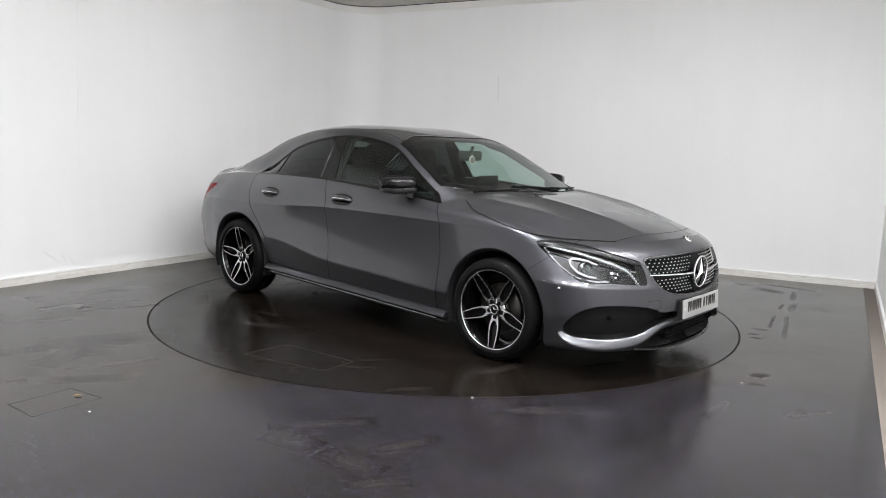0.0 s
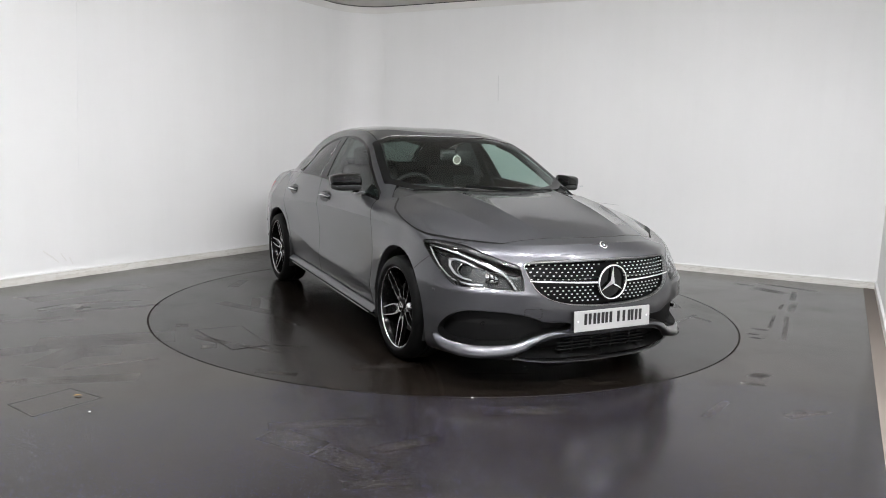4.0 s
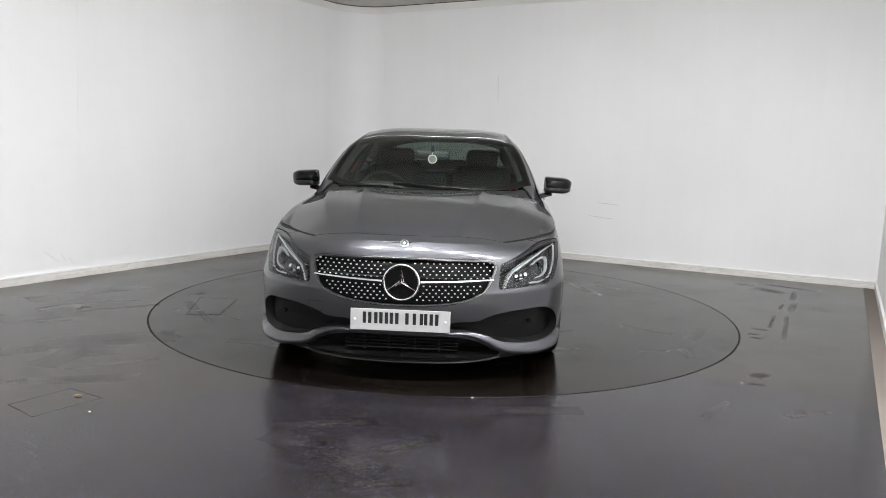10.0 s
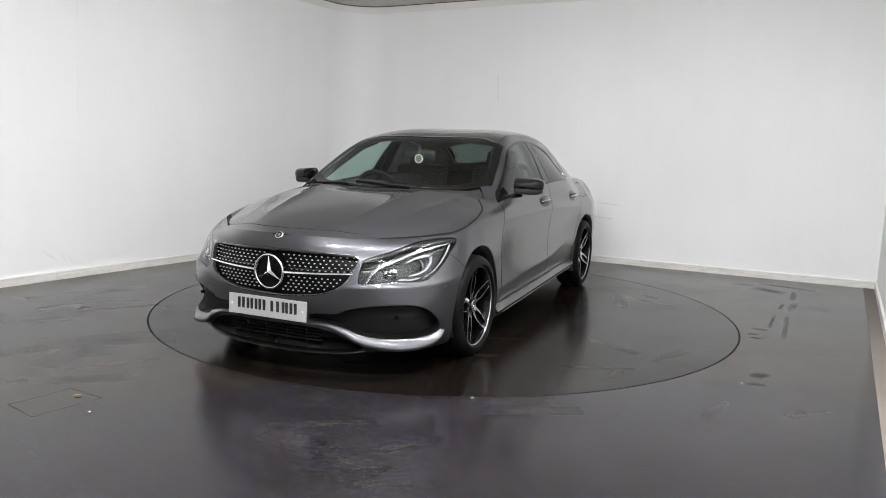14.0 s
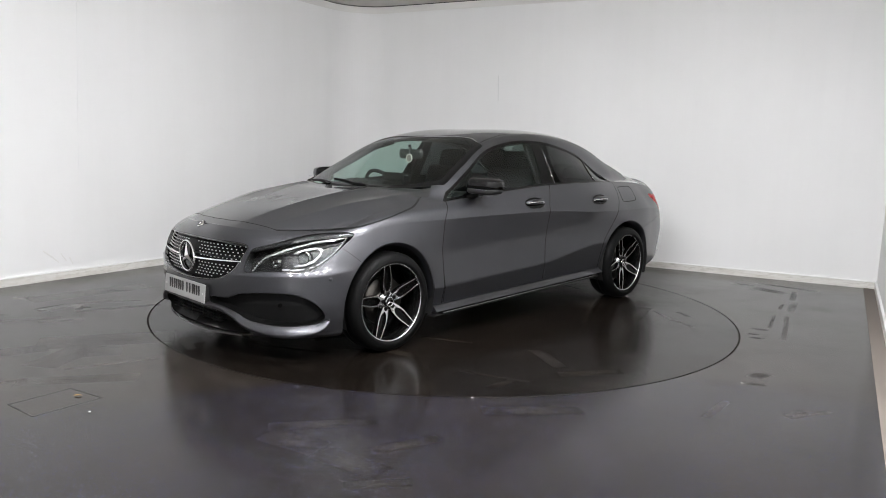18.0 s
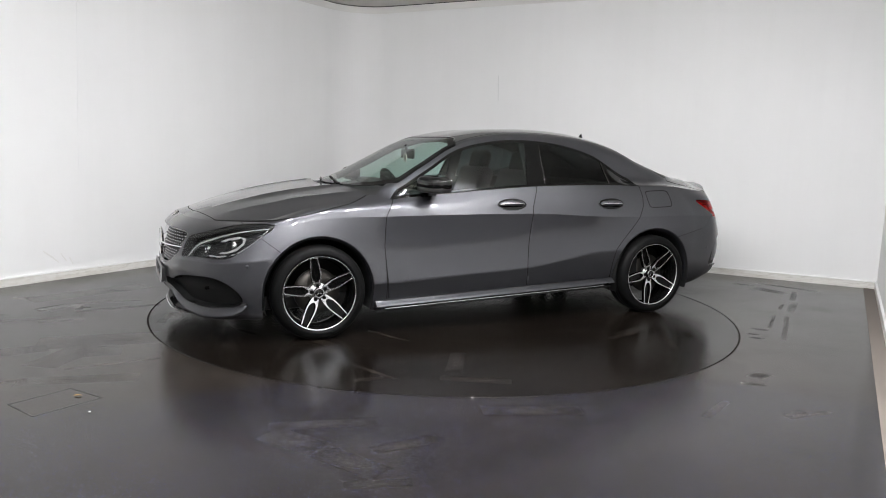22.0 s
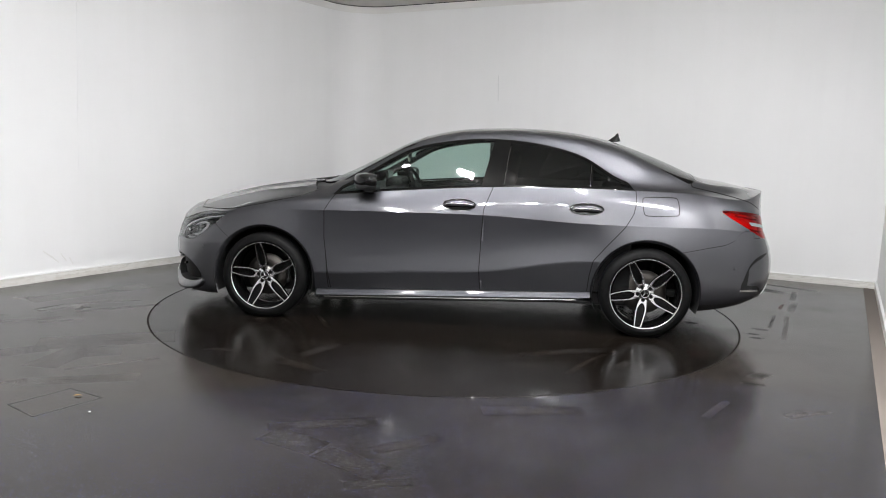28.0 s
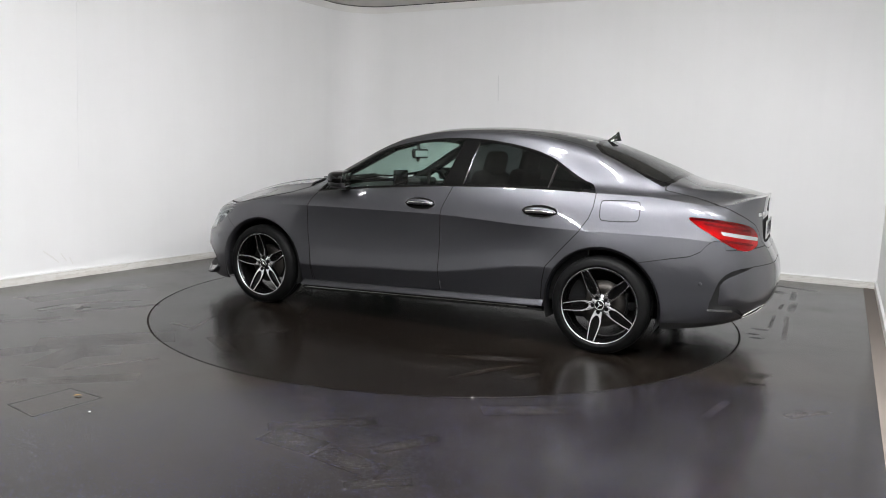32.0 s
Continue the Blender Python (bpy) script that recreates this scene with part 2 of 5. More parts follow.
def build_turntable():
    root = new("turntable")
    root.location = AXIS
    bm = bmesh.new()
    n = 128
    prof = [(0.0, 0.0), (RING - 0.004, 0.0), (RING - 0.002, -0.004), (RING - 0.002, -0.04)]
    bm = lathe([(max(r, 0.001), z) for r, z in prof], n, "z")
    part("disc", bm, DISC, root, "brown-black vinyl disc")
    part("joint", lathe([(RING - 0.0015, -0.006), (RING + 0.0095, -0.006)], n, "z"), JOINT, root, "dark joint round the disc")
    return tagged(root, "round turntable set flush in the floor, wet dark vinyl", "turntable")


TURNTABLE = build_turntable()


def build_lamps():
    spots = [(x, y - .15 * x) for y, first, step in ((3.8, -.95, .74), (1.5, -1.45, .57)) for x in [first + step * k for k in range(5)]]
    for x, y in spots:
        root = new("ceiling_light")
        root.location = (x, y, HEIGHT)
        root.rotation_euler = (0, 0, radians(-27))
        bm = box((0.20, 0.20, 0.012), (0, 0, -0.006))
        part("frame", bm, TRIM, root, "white metal frame")
        bm = box((0.16, 0.16, 0.03), (0, 0, -0.027), .006)
        part("diffuser", bm, LAMP, root, "glowing white diffuser")
        tagged(root, "square LED panel light fixed to the ceiling", "ceiling light", "ceiling lights")


build_lamps()

# ---- the car: one smooth shell, cut into its panels ----
def hermite(knots, values, at):
    """Smooth curve through values at knots."""
    k, v, at = np.asarray(knots, float), np.asarray(values, float), np.asarray(at, float)
    h, d = np.diff(k), np.diff(v) / np.diff(k)
    m = np.empty_like(v)
    m[1:-1] = (d[:-1] * h[1:] + d[1:] * h[:-1]) / (h[1:] + h[:-1])
    m[0], m[-1] = 1.5 * d[0] - 0.5 * m[1], 1.5 * d[-1] - 0.5 * m[-2]
    i = np.clip(np.searchsorted(k, at, side="right") - 1, 0, len(k) - 2)
    t = (at - k[i]) / h[i]
    return ((2 * t**3 - 3 * t**2 + 1) * v[i] + (t**3 - 2 * t**2 + t) * h[i] * m[i] + (3 * t**2 - 2 * t**3) * v[i + 1] + (t**3 - t**2) * h[i] * m[i + 1])


# long lines of the body from the middle of the nose round the side to the middle of the tail, low to high
STATIONS = [0, 0.25, 0.5, 0.74, 0.98, 1.44, 1.89, 2.44, 3.04, 3.69, 4.14, 4.56, 4.89, 5.2, 5.6]
LINES = {
    "skirt": ([2.182, 2.172, 2.112, 1.978, 1.78, 1.35, 0.9, 0.35, -0.25, -0.9, -1.35, -1.75, -2.03, -2.17, -2.21],
        [0, 0.25, 0.49, 0.7, 0.81, 0.815, 0.8, 0.8, 0.8, 0.8, 0.8, 0.79, 0.69, 0.42, 0],
        [0.135, 0.138, 0.148, 0.152, 0.152, 0.16, 0.16, 0.168, 0.18, 0.19, 0.18, 0.195, 0.235, 0.25, 0.255]),
    "sill": ([2.231, 2.216, 2.146, 2.002, 1.8, 1.35, 0.9, 0.35, -0.25, -0.9, -1.35, -1.75, -2.105, -2.26, -2.3],
        [0, 0.25, 0.505, 0.725, 0.84, 0.845, 0.826, 0.828, 0.828, 0.832, 0.85, 0.839, 0.73, 0.44, 0],
        [0.2, 0.205, 0.215, 0.21, 0.2, 0.21, 0.225, 0.245, 0.267, 0.292, 0.29, 0.285, 0.31, 0.335, 0.34]),
    "flank": ([2.253, 2.233, 2.158, 2.014, 1.81, 1.35, 0.9, 0.35, -0.25, -0.9, -1.35, -1.76, -2.128, -2.293, -2.34],
        [0, 0.26, 0.525, 0.745, 0.858, 0.882, 0.864, 0.8585, 0.8585, 0.868, 0.884, 0.854, 0.746, 0.445, 0],
        [0.33, 0.33, 0.335, 0.34, 0.35, 0.38, 0.35, 0.378, 0.412, 0.51, 0.5, 0.46, 0.45, 0.45, 0.45]),
    "middle": ([2.26, 2.24, 2.158, 2.002, 1.8, 1.35, 0.9, 0.35, -0.25, -0.9, -1.35, -1.77, -2.118, -2.276, -2.318],
        [0, 0.26, 0.52, 0.735, 0.855, 0.888, 0.857, 0.8505, 0.8505, 0.857, 0.886, 0.858, 0.758, 0.455, 0],
        [0.47, 0.47, 0.48, 0.5, 0.53, 0.6, 0.58, 0.585, 0.605, 0.645, 0.64, 0.62, 0.6, 0.59, 0.58]),
    "crease": ([2.251, 2.229, 2.137, 1.959, 1.75, 1.35, 0.9, 0.35, -0.25, -0.9, -1.35, -1.774, -2.084, -2.211, -2.24],
        [0, 0.26, 0.495, 0.7, 0.82, 0.86, 0.872, 0.874, 0.874, 0.87, 0.859, 0.835, 0.748, 0.45, 0],
        [0.6, 0.6, 0.615, 0.65, 0.7, 0.785, 0.8, 0.806, 0.806, 0.775, 0.77, 0.77, 0.75, 0.74, 0.73]),
    "shoulder": ([2.211, 2.189, 2.099, 1.924, 1.725, 1.35, 0.9, 0.35, -0.25, -0.9, -1.32, -1.706, -2.034, -2.189, -2.228],
        [0, 0.255, 0.475, 0.668, 0.79, 0.836, 0.849, 0.845, 0.845, 0.838, 0.8, 0.772, 0.712, 0.44, 0],
        [0.7, 0.7, 0.7, 0.72, 0.75, 0.835, 0.865, 0.885, 0.905, 0.905, 0.905, 0.9, 0.885, 0.88, 0.87]),
    "belt": ([2.136, 2.113, 2.024, 1.873, 1.69, 1.35, 0.9, 0.35, -0.25, -0.9, -1.3, -1.653, -1.986, -2.185, -2.235],
        [0, 0.245, 0.45, 0.61, 0.73, 0.775, 0.8, 0.808, 0.806, 0.785, 0.735, 0.706, 0.667, 0.422, 0],
        [0.768, 0.764, 0.756, 0.756, 0.772, 0.862, 0.905, 0.957, 1.0, 1.013, 1.005, 0.994, 0.962, 1.006, 1.014]),
}
# cross lines of the top: window head, roof rail and middle of the roof, nose to tail
TOP_X = [-2.2, -2.0, -1.8, -1.6, -1.4, -1.2, -.9, -.6, -.3, .05, .33, .6, .86, 1.08, 1.3, 1.6, 1.9, 2.12]
HEAD_Y = [.25, .53, .60, .65, .68, .67, .615, .597, .597, .62, .665, .735, .77, .71, .675, .63, .50, .04]
HEAD_Z = [1.011, .99, 1.003, 1.013, 1.02, 1.045, 1.215, 1.298, 1.328, 1.305, 1.236, 1.08, .935, .922, .898, .840, .787, .768]
RAIL_Y = [.12, .40, .50, .555, .54, .525, .525, .53, .54, .56, .60, .66, .68, .52, .45, .42, .32, .02]
RAIL_Z = [1.016, 1.038, 1.055, 1.104, 1.176, 1.264, 1.342, 1.377, 1.384, 1.356, 1.279, 1.132, .995, .966, .945, .894, .832, .769]
ROOF_Z = [1.019, 1.062, 1.095, 1.182, 1.262, 1.328, 1.392, 1.419, 1.418, 1.390, 1.320, 1.193, 1.066, .980, .955, .905, .84, .769]


class Sheet:
    """A triangle sheet: places, normals, two running coordinates a vertex, and faces."""

    def __init__(self, v, n, a, f):
        self.v, self.n, self.a, self.f = v, n, a, f

    def tidy(self):
        used, back = np.unique(self.f, return_inverse=True)
        return Sheet(self.v[used], self.n[used], self.a[used], back.reshape(-1, 3))

    def cut(self, field, gap=0.0):
        """The sheet where field(v, a) > gap/2, and where it is < -gap/2."""
        return self.half(field, gap / 2, 1), self.half(field, -gap / 2, -1)

    def half(self, field, level, sign):
        if len(self.f) == 0:
            return self
        d = sign * (field(self.v, self.a) - level)
        inside = d[self.f] > 0
        count = inside.sum(1)
        faces = [self.f[count == 3]]
        v, n, a = [self.v], [self.n], [self.a]
        extra, made, total = [], {}, len(self.v)

        def between(i, j):
            nonlocal total
            key = (i, j) if i < j else (j, i)
            if key not in made:
                w = d[key[0]] / (d[key[0]] - d[key[1]])
                extra.append((key[0], key[1], w))
                made[key] = total
                total += 1
            return made[key]

        fresh = []
        for tri in self.f[(count > 0) & (count < 3)]:
            poly = []
            for k in range(3):
                i, j = int(tri[k]), int(tri[(k + 1) % 3])
                if d[i] > 0:
                    poly.append(i)
                if (d[i] > 0) != (d[j] > 0):
                    poly.append(between(i, j))
            for k in range(1, len(poly) - 1):
                fresh.append((poly[0], poly[k], poly[k + 1]))
        if extra:
            i, j, w = (np.array([e[k] for e in extra]) for k in range(3))
            w = w[:, None]
            v.append(self.v[i] * (1 - w) + self.v[j] * w)
            m = self.n[i] * (1 - w) + self.n[j] * w
            n.append(m / np.linalg.norm(m, axis=1)[:, None])
            a.append(self.a[i] * (1 - w) + self.a[j] * w)
        if fresh:
            faces.append(np.array(fresh))
        return Sheet(np.concatenate(v), np.concatenate(n), np.concatenate(a), np.concatenate(faces)).tidy()

    def mirrored(self):
        flip = np.array([1, -1, 1])
        return Sheet(self.v * flip, self.n * flip, self.a, self.f[:, ::-1])

    def both(self):
        """This half and its mirror image as one sheet, joined along the middle."""
        m = self.mirrored()
        mid = np.abs(self.v[:, 1]) < 1e-6
        index = np.where(mid, np.arange(len(self.v)), np.arange(len(self.v)) + len(self.v))
        n = self.n.copy()
        n[mid, 1] = 0
        n /= np.linalg.norm(n, axis=1)[:, None] + 1e-12
        return Sheet(np.concatenate([self.v, m.v]), np.concatenate([n, m.n]), np.concatenate([self.a, m.a]), np.concatenate([self.f, index[m.f]])).tidy()

    def moved(self, depth):
        return Sheet(self.v + self.n * depth, self.n, self.a, self.f)

    def relit(self):
        """The same sheet with normals taken anew from its faces."""
        v, f = self.v, self.f
        fn = np.cross(v[f[:, 1]] - v[f[:, 0]], v[f[:, 2]] - v[f[:, 0]])
        n = np.zeros_like(v)
        for k in range(3):
            np.add.at(n, f[:, k], fn)
        n /= np.linalg.norm(n, axis=1)[:, None] + 1e-12
        return Sheet(v, n, self.a, f)

    def mesh(self, name, mat, depth=0.0):
        """A Blender mesh; with depth its rim is turned inwards by that much."""
        v, n, f = self.v, self.n, self.f
        if depth:
            e = np.concatenate([f[:, [0, 1]], f[:, [1, 2]], f[:, [2, 0]]])
            key = np.sort(e, 1)
            _, inv, cnt = np.unique(key, axis=0, return_inverse=True, return_counts=True)
            rim = e[cnt[inv.ravel()] == 1]
            ids = np.unique(rim)
            top = np.full(len(v), -1)
            top[ids] = np.arange(len(ids)) + len(v)
            low = np.full(len(v), -1)
            low[ids] = np.arange(len(ids)) + len(v) + len(ids)
            v = np.concatenate([v, v[ids], v[ids] - n[ids] * depth])
            n = np.concatenate([n, n[ids], n[ids]])
            i, j = rim[:, 0], rim[:, 1]
            skin = len(f)
            f = np.concatenate([f, np.stack([top[j], top[i], low[i]], 1), np.stack([top[j], low[i], low[j]], 1)])
        me = bpy.data.meshes.new(name)
        me.from_pydata(v.tolist(), [], f.tolist())
        me.materials.append(mat)
        # shallow paint rims coloured near-black, so panel joints look shaded
        if depth and depth < 0.01 and mat is PAINT:
            me.materials.append(GAP)
            me.polygons.foreach_set("material_index", [0] * skin + [1] * (len(f) - skin))
        me.polygons.foreach_set("use_smooth", [True] * len(me.polygons))
        me.normals_split_custom_set_from_vertices(n.tolist())
        return me


def body_half():
    """The left half of the shell. a = (station along the side, height step: 0..6 side, 6..9 top)."""
    u = np.concatenate([np.linspace(0, 1.2, 110, endpoint=False), np.linspace(1.2, 4.4, 190, endpoint=False), np.linspace(4.4, 5.6, 100)])
    lines = [np.stack([hermite(STATIONS, c, u) for c in LINES[k]], 1) for k in LINES]
    for p in lines:
        p[0, 1] = p[-1, 1] = 0
    lines = np.stack(lines)
    rows, steps = [], []

    def run(i, j, count, last, ease):
        """Rows between the creased lines i and j, closer together towards a sharp crease."""
        k = np.arange(i, j + 1)
        for s in i + (j - i) * ease(np.linspace(0, 1, count, endpoint=last)):
            rows.append(smooth_rows(k, lines[i:j + 1], s))
            steps.append(s)

    def smooth_rows(k, pts, s):
        if len(k) == 2:
            return pts[0] * (k[1] - s) + pts[1] * (s - k[0])
        m = np.empty_like(pts)
        d = np.diff(pts, axis=0)
        m[1:-1] = (d[:-1] + d[1:]) / 2
        m[0], m[-1] = 1.5 * d[0] - 0.5 * m[1], 1.5 * d[-1] - 0.5 * m[-2]
        q = min(int(s - k[0]), len(k) - 2)
        t = s - k[0] - q
        return (2 * t**3 - 3 * t**2 + 1) * pts[q] + (t**3 - 2 * t**2 + t) * m[q] + (3 * t**2 - 2 * t**3) * pts[q + 1] + (t**3 - t**2) * m[q + 1]

    run(0, 2, 30, False, lambda t: t)
    run(2, 4, 44, False, lambda t: np.sin(np.pi / 2 * t))
    run(4, 6, 36, True, lambda t: 1 - np.cos(np.pi / 2 * t))
    belt = lines[6]
    x = belt[:, 0]
    hy, hz, ry, rz, cz = (hermite(TOP_X, c, x) for c in (HEAD_Y, HEAD_Z, RAIL_Y, RAIL_Z, ROOF_Z))
    hy, ry = np.minimum(hy, belt[:, 1] * 0.97), np.minimum(ry, belt[:, 1] * 0.88)
    cz[0], cz[-1] = belt[0, 2], belt[-1, 2]
    knots = np.stack([np.stack([x, belt[:, 1], belt[:, 2]], 1), np.stack([x, hy, hz], 1), np.stack([x, ry, rz], 1), np.stack([x, 0 * x, cz], 1), np.stack([x, -ry, rz], 1)])
    chord = np.linalg.norm(np.diff(knots, axis=0), axis=2) + 1e-6
    d = np.diff(knots, axis=0) / chord[:, :, None]
    m = np.empty((4, len(u), 3))
    for i in (1, 2, 3):
        m[i] = (d[i - 1] * chord[i][:, None] + d[i] * chord[i - 1][:, None]) / (chord[i] + chord[i - 1])[:, None]
    m[1], m[2] = 0.5 * (d[0] + d[1]), 0.3 * d[1] + 0.7 * d[2]
    m[0] = 1.5 * d[0] - 0.5 * m[1]
    for lo, count in ((0, 22), (1, 26), (2, 64)):
        for t in np.linspace(0, 1, count, endpoint=lo == 2)[(1 if lo == 0 else 0):]:
            h = chord[lo][:, None]
            rows.append((2 * t**3 - 3 * t**2 + 1) * knots[lo] + (t**3 - 2 * t**2 + t) * h * m[lo] + (3 * t**2 - 2 * t**3) * knots[lo + 1] + (t**3 - t**2) * h * m[lo + 1])
            steps.append(6 + lo + t)
    g = np.stack(rows)
    # an even crown over the bonnet, flat in the middle and falling towards the wings
    for r, s in enumerate(steps):
        if s > 6:
            w = np.clip((x - 1.12) / 0.22, 0, 1)
            w = w * w * (3 - 2 * w)
            q = np.clip(np.abs(g[r, :, 1]) / (belt[:, 1] + 1e-6), 0, 1)
            power = np.interp(x, [1.2, 1.5, 1.9, 2.1], [3.0, 2.9, 2.5, 2.2])
            g[r, :, 2] = (1 - w) * g[r, :, 2] + w * (cz - (cz - belt[:, 2]) * q ** power)
    # four long ridges of the bonnet: two over the middle, two along the wings
    for r, s in enumerate(steps):
        if s > 6.1:
            px, py = g[r, :, 0], g[r, :, 1]
            for crest, high, wide, start in ((0.285 + 0.125 * (2.0 - px), 0.021, 0.055, 2.10), (np.interp(px, [1.1, 1.34, 1.55, 1.77, 1.9], [.637, .608, .558, .498, .465]), 0.014, 0.042, 1.95)):
                fade = np.clip((px - 1.0) / 0.14, 0, 1) * np.clip((start - px) / 0.5, 0, 1)
                d = np.sqrt((py - crest) ** 2 + 0.003 ** 2)
                g[r, :, 2] += high * fade * np.exp(-d / np.where(py < crest, wide * 1.5, wide))
    # fold of the bumper under the headlamps
    for r, s in enumerate(steps):
        if s < 4:
            px, py, pz = g[r, :, 0].copy(), g[r, :, 1].copy(), g[r, :, 2]
            fade = np.clip((u - .36) / .14, 0, 1) * np.clip((1.16 - u) / .16, 0, 1)
            d = pz - np.interp(u, [.4, .55, .85, 1.1], [.512, .517, .520, .545])
            lift = .012 * fade * np.exp(-np.sqrt(d * d + .004 ** 2) / np.where(d > 0, .022, .045))
            out = np.hypot(px - 1.2, py)
            g[r, :, 0] += lift * (px - 1.2) / out
            g[r, :, 1] += lift * py / out
    g[:, 0, 1] = g[:, -1, 1] = 0
    g[-1, :, 1] = 0
    nr, nu = g.shape[:2]
    a = np.stack(np.broadcast_arrays(u[None, :], np.array(steps)[:, None]), 2).reshape(-1, 2)
    v = g.reshape(-1, 3)
    i = (np.arange(nr - 1)[:, None] * nu + np.arange(nu - 1)[None, :]).ravel()
    f = np.concatenate([np.stack([i, i + 1, i + nu], 1), np.stack([i + 1, i + nu + 1, i + nu], 1)])
    area = np.linalg.norm(np.cross(v[f[:, 1]] - v[f[:, 0]], v[f[:, 2]] - v[f[:, 0]]), axis=1)
    f = f[area > 1e-9]
    fn = np.cross(v[f[:, 1]] - v[f[:, 0]], v[f[:, 2]] - v[f[:, 0]])
    n = np.zeros_like(v)
    for k in range(3):
        np.add.at(n, f[:, k], fn)
    n /= np.linalg.norm(n, axis=1)[:, None] + 1e-12
    return Sheet(v, n, a, f)


SHELL = body_half()


# ---- fields that cut the shell ----
def inside(poly, p):
    """Signed distance to a closed outline, positive within."""
    q = np.asarray(poly, float)
    r = np.roll(q, -1, axis=0)
    d = np.full(len(p), 1e9)
    odd = np.zeros(len(p), bool)
    for a, b in zip(q, r):
        e = b - a
        w = p - a
        t = np.clip((w @ e) / (e @ e + 1e-12), 0, 1)
        d = np.minimum(d, np.hypot(w[:, 0] - t * e[0], w[:, 1] - t * e[1]))
        cross = ((a[1] > p[:, 1]) != (b[1] > p[:, 1]))
        with np.errstate(divide="ignore", invalid="ignore"):
            at = a[0] + (p[:, 1] - a[1]) / (b[1] - a[1] + 1e-15) * (b[0] - a[0])
        odd ^= cross & (p[:, 0] < at)
    return np.where(odd, d, -d)


def softened(poly, times=2):
    """The outline with its corners worn round."""
    q = np.asarray(poly, float)
    for _ in range(times):
        r = np.roll(q, -1, axis=0)
        q = np.stack([0.78 * q + 0.22 * r, 0.22 * q + 0.78 * r], 1).reshape(-1, 2)
    return q


def along(index):
    return float(np.interp(index, np.arange(len(STATIONS)), STATIONS))


def by_side(poly, low=-1.0, high=10.0):
    """A field from an outline in the side view, between two height steps."""
    return lambda v, a: np.minimum(inside(poly, v[:, [0, 2]]), np.minimum(a[:, 1] - low, high - a[:, 1]) * 0.12)


def by_front(poly, reach=0.7):
    return lambda v, a: np.minimum(inside(poly, v[:, [1, 2]]), reach - a[:, 0])


def by_wrap(poly, low=-1.0, high=6.4):
    return lambda v, a: np.minimum(inside(poly, np.stack([a[:, 0], v[:, 2]], 1)), np.minimum(a[:, 1] - low, high - a[:, 1]) * 0.12)


def by_top(poly, low=6.0):
    return lambda v, a: np.minimum(inside(poly, v[:, :2]), (a[:, 1] - low) * 0.12)


def grown(field, by):
    return lambda v, a: field(v, a) + by


def spot(view, p, q):
    """A place on the left shell and its normal, by the side (x, z), front (y, z), top (x, y) or wrap (u, z) view."""
    if view == "side":
        d = np.hypot(SHELL.v[:, 0] - p, SHELL.v[:, 2] - q)
    elif view == "front":
        d = np.hypot(SHELL.v[:, 1] - p, SHELL.v[:, 2] - q) + 9 * (SHELL.a[:, 0] > 1.0)
    elif view == "back":
        d = np.hypot(SHELL.v[:, 1] - p, SHELL.v[:, 2] - q) + 9 * (SHELL.a[:, 0] < 4.6)
    elif view == "top":
        d = np.hypot(SHELL.v[:, 0] - p, SHELL.v[:, 1] - q) + 9 * (SHELL.a[:, 1] < 6)
    else:
        d = np.hypot(SHELL.a[:, 0] - p, SHELL.v[:, 2] - q) + 9 * (SHELL.a[:, 1] > 6.5)
    near = np.argsort(d)[:4]
    w = 1 / (d[near] + 1e-4)
    w /= w.sum()
    return Vector((SHELL.v[near] * w[:, None]).sum(0)), Vector((SHELL.n[near] * w[:, None]).sum(0)).normalized()

# ---- the car's things ----
CAR = new("car")
tagged(CAR, "dark grey metallic four-door coupe parked on the turntable", "car")


def piece(name, sheet, mat, label="", depth=0.006, parent=None):
    ob = new(name, sheet.mesh(name, mat, depth))
    ob.parent = parent or CAR
    return tagged(ob, label)


def pair(name, sheet, mat, label="", depth=0.006):
    return piece(name, sheet, mat, label, depth), piece(name, sheet.mirrored(), mat, label, depth)


def well(sheet, depth):
    """The walls and the bottom of a hollow below a cut-out piece."""
    f, v, n = sheet.f, sheet.v, sheet.n
    e = np.concatenate([f[:, [0, 1]], f[:, [1, 2]], f[:, [2, 0]]])
    key = np.sort(e, 1)
    _, inv, cnt = np.unique(key, axis=0, return_inverse=True, return_counts=True)
    rim = e[cnt[inv.ravel()] == 1]
    rim = rim[~((np.abs(v[rim[:, 0], 1]) < 1e-5) & (np.abs(v[rim[:, 1], 1]) < 1e-5))]
    ids = np.unique(rim)
    c = len(v)
    top, low = np.full(c, -1), np.full(c, -1)
    top[ids], low[ids] = np.arange(len(ids)) + c, np.arange(len(ids)) + c + len(ids)
    flat = v[ids].mean(0)
    wall = flat - v[ids]
    wall -= n[ids] * (wall * n[ids]).sum(1)[:, None]
    wall /= np.linalg.norm(wall, axis=1)[:, None] + 1e-9
    vv = np.concatenate([v - n * depth, v[ids], v[ids] - n[ids] * depth])
    nn = np.concatenate([n, wall, wall])
    i, j = rim[:, 0], rim[:, 1]
    ff = np.concatenate([f, np.stack([top[i], top[j], low[j]], 1), np.stack([top[i], low[j], low[i]], 1)])
    aa = np.concatenate([sheet.a, sheet.a[ids], sheet.a[ids]])
    return Sheet(vv, nn, aa, ff)


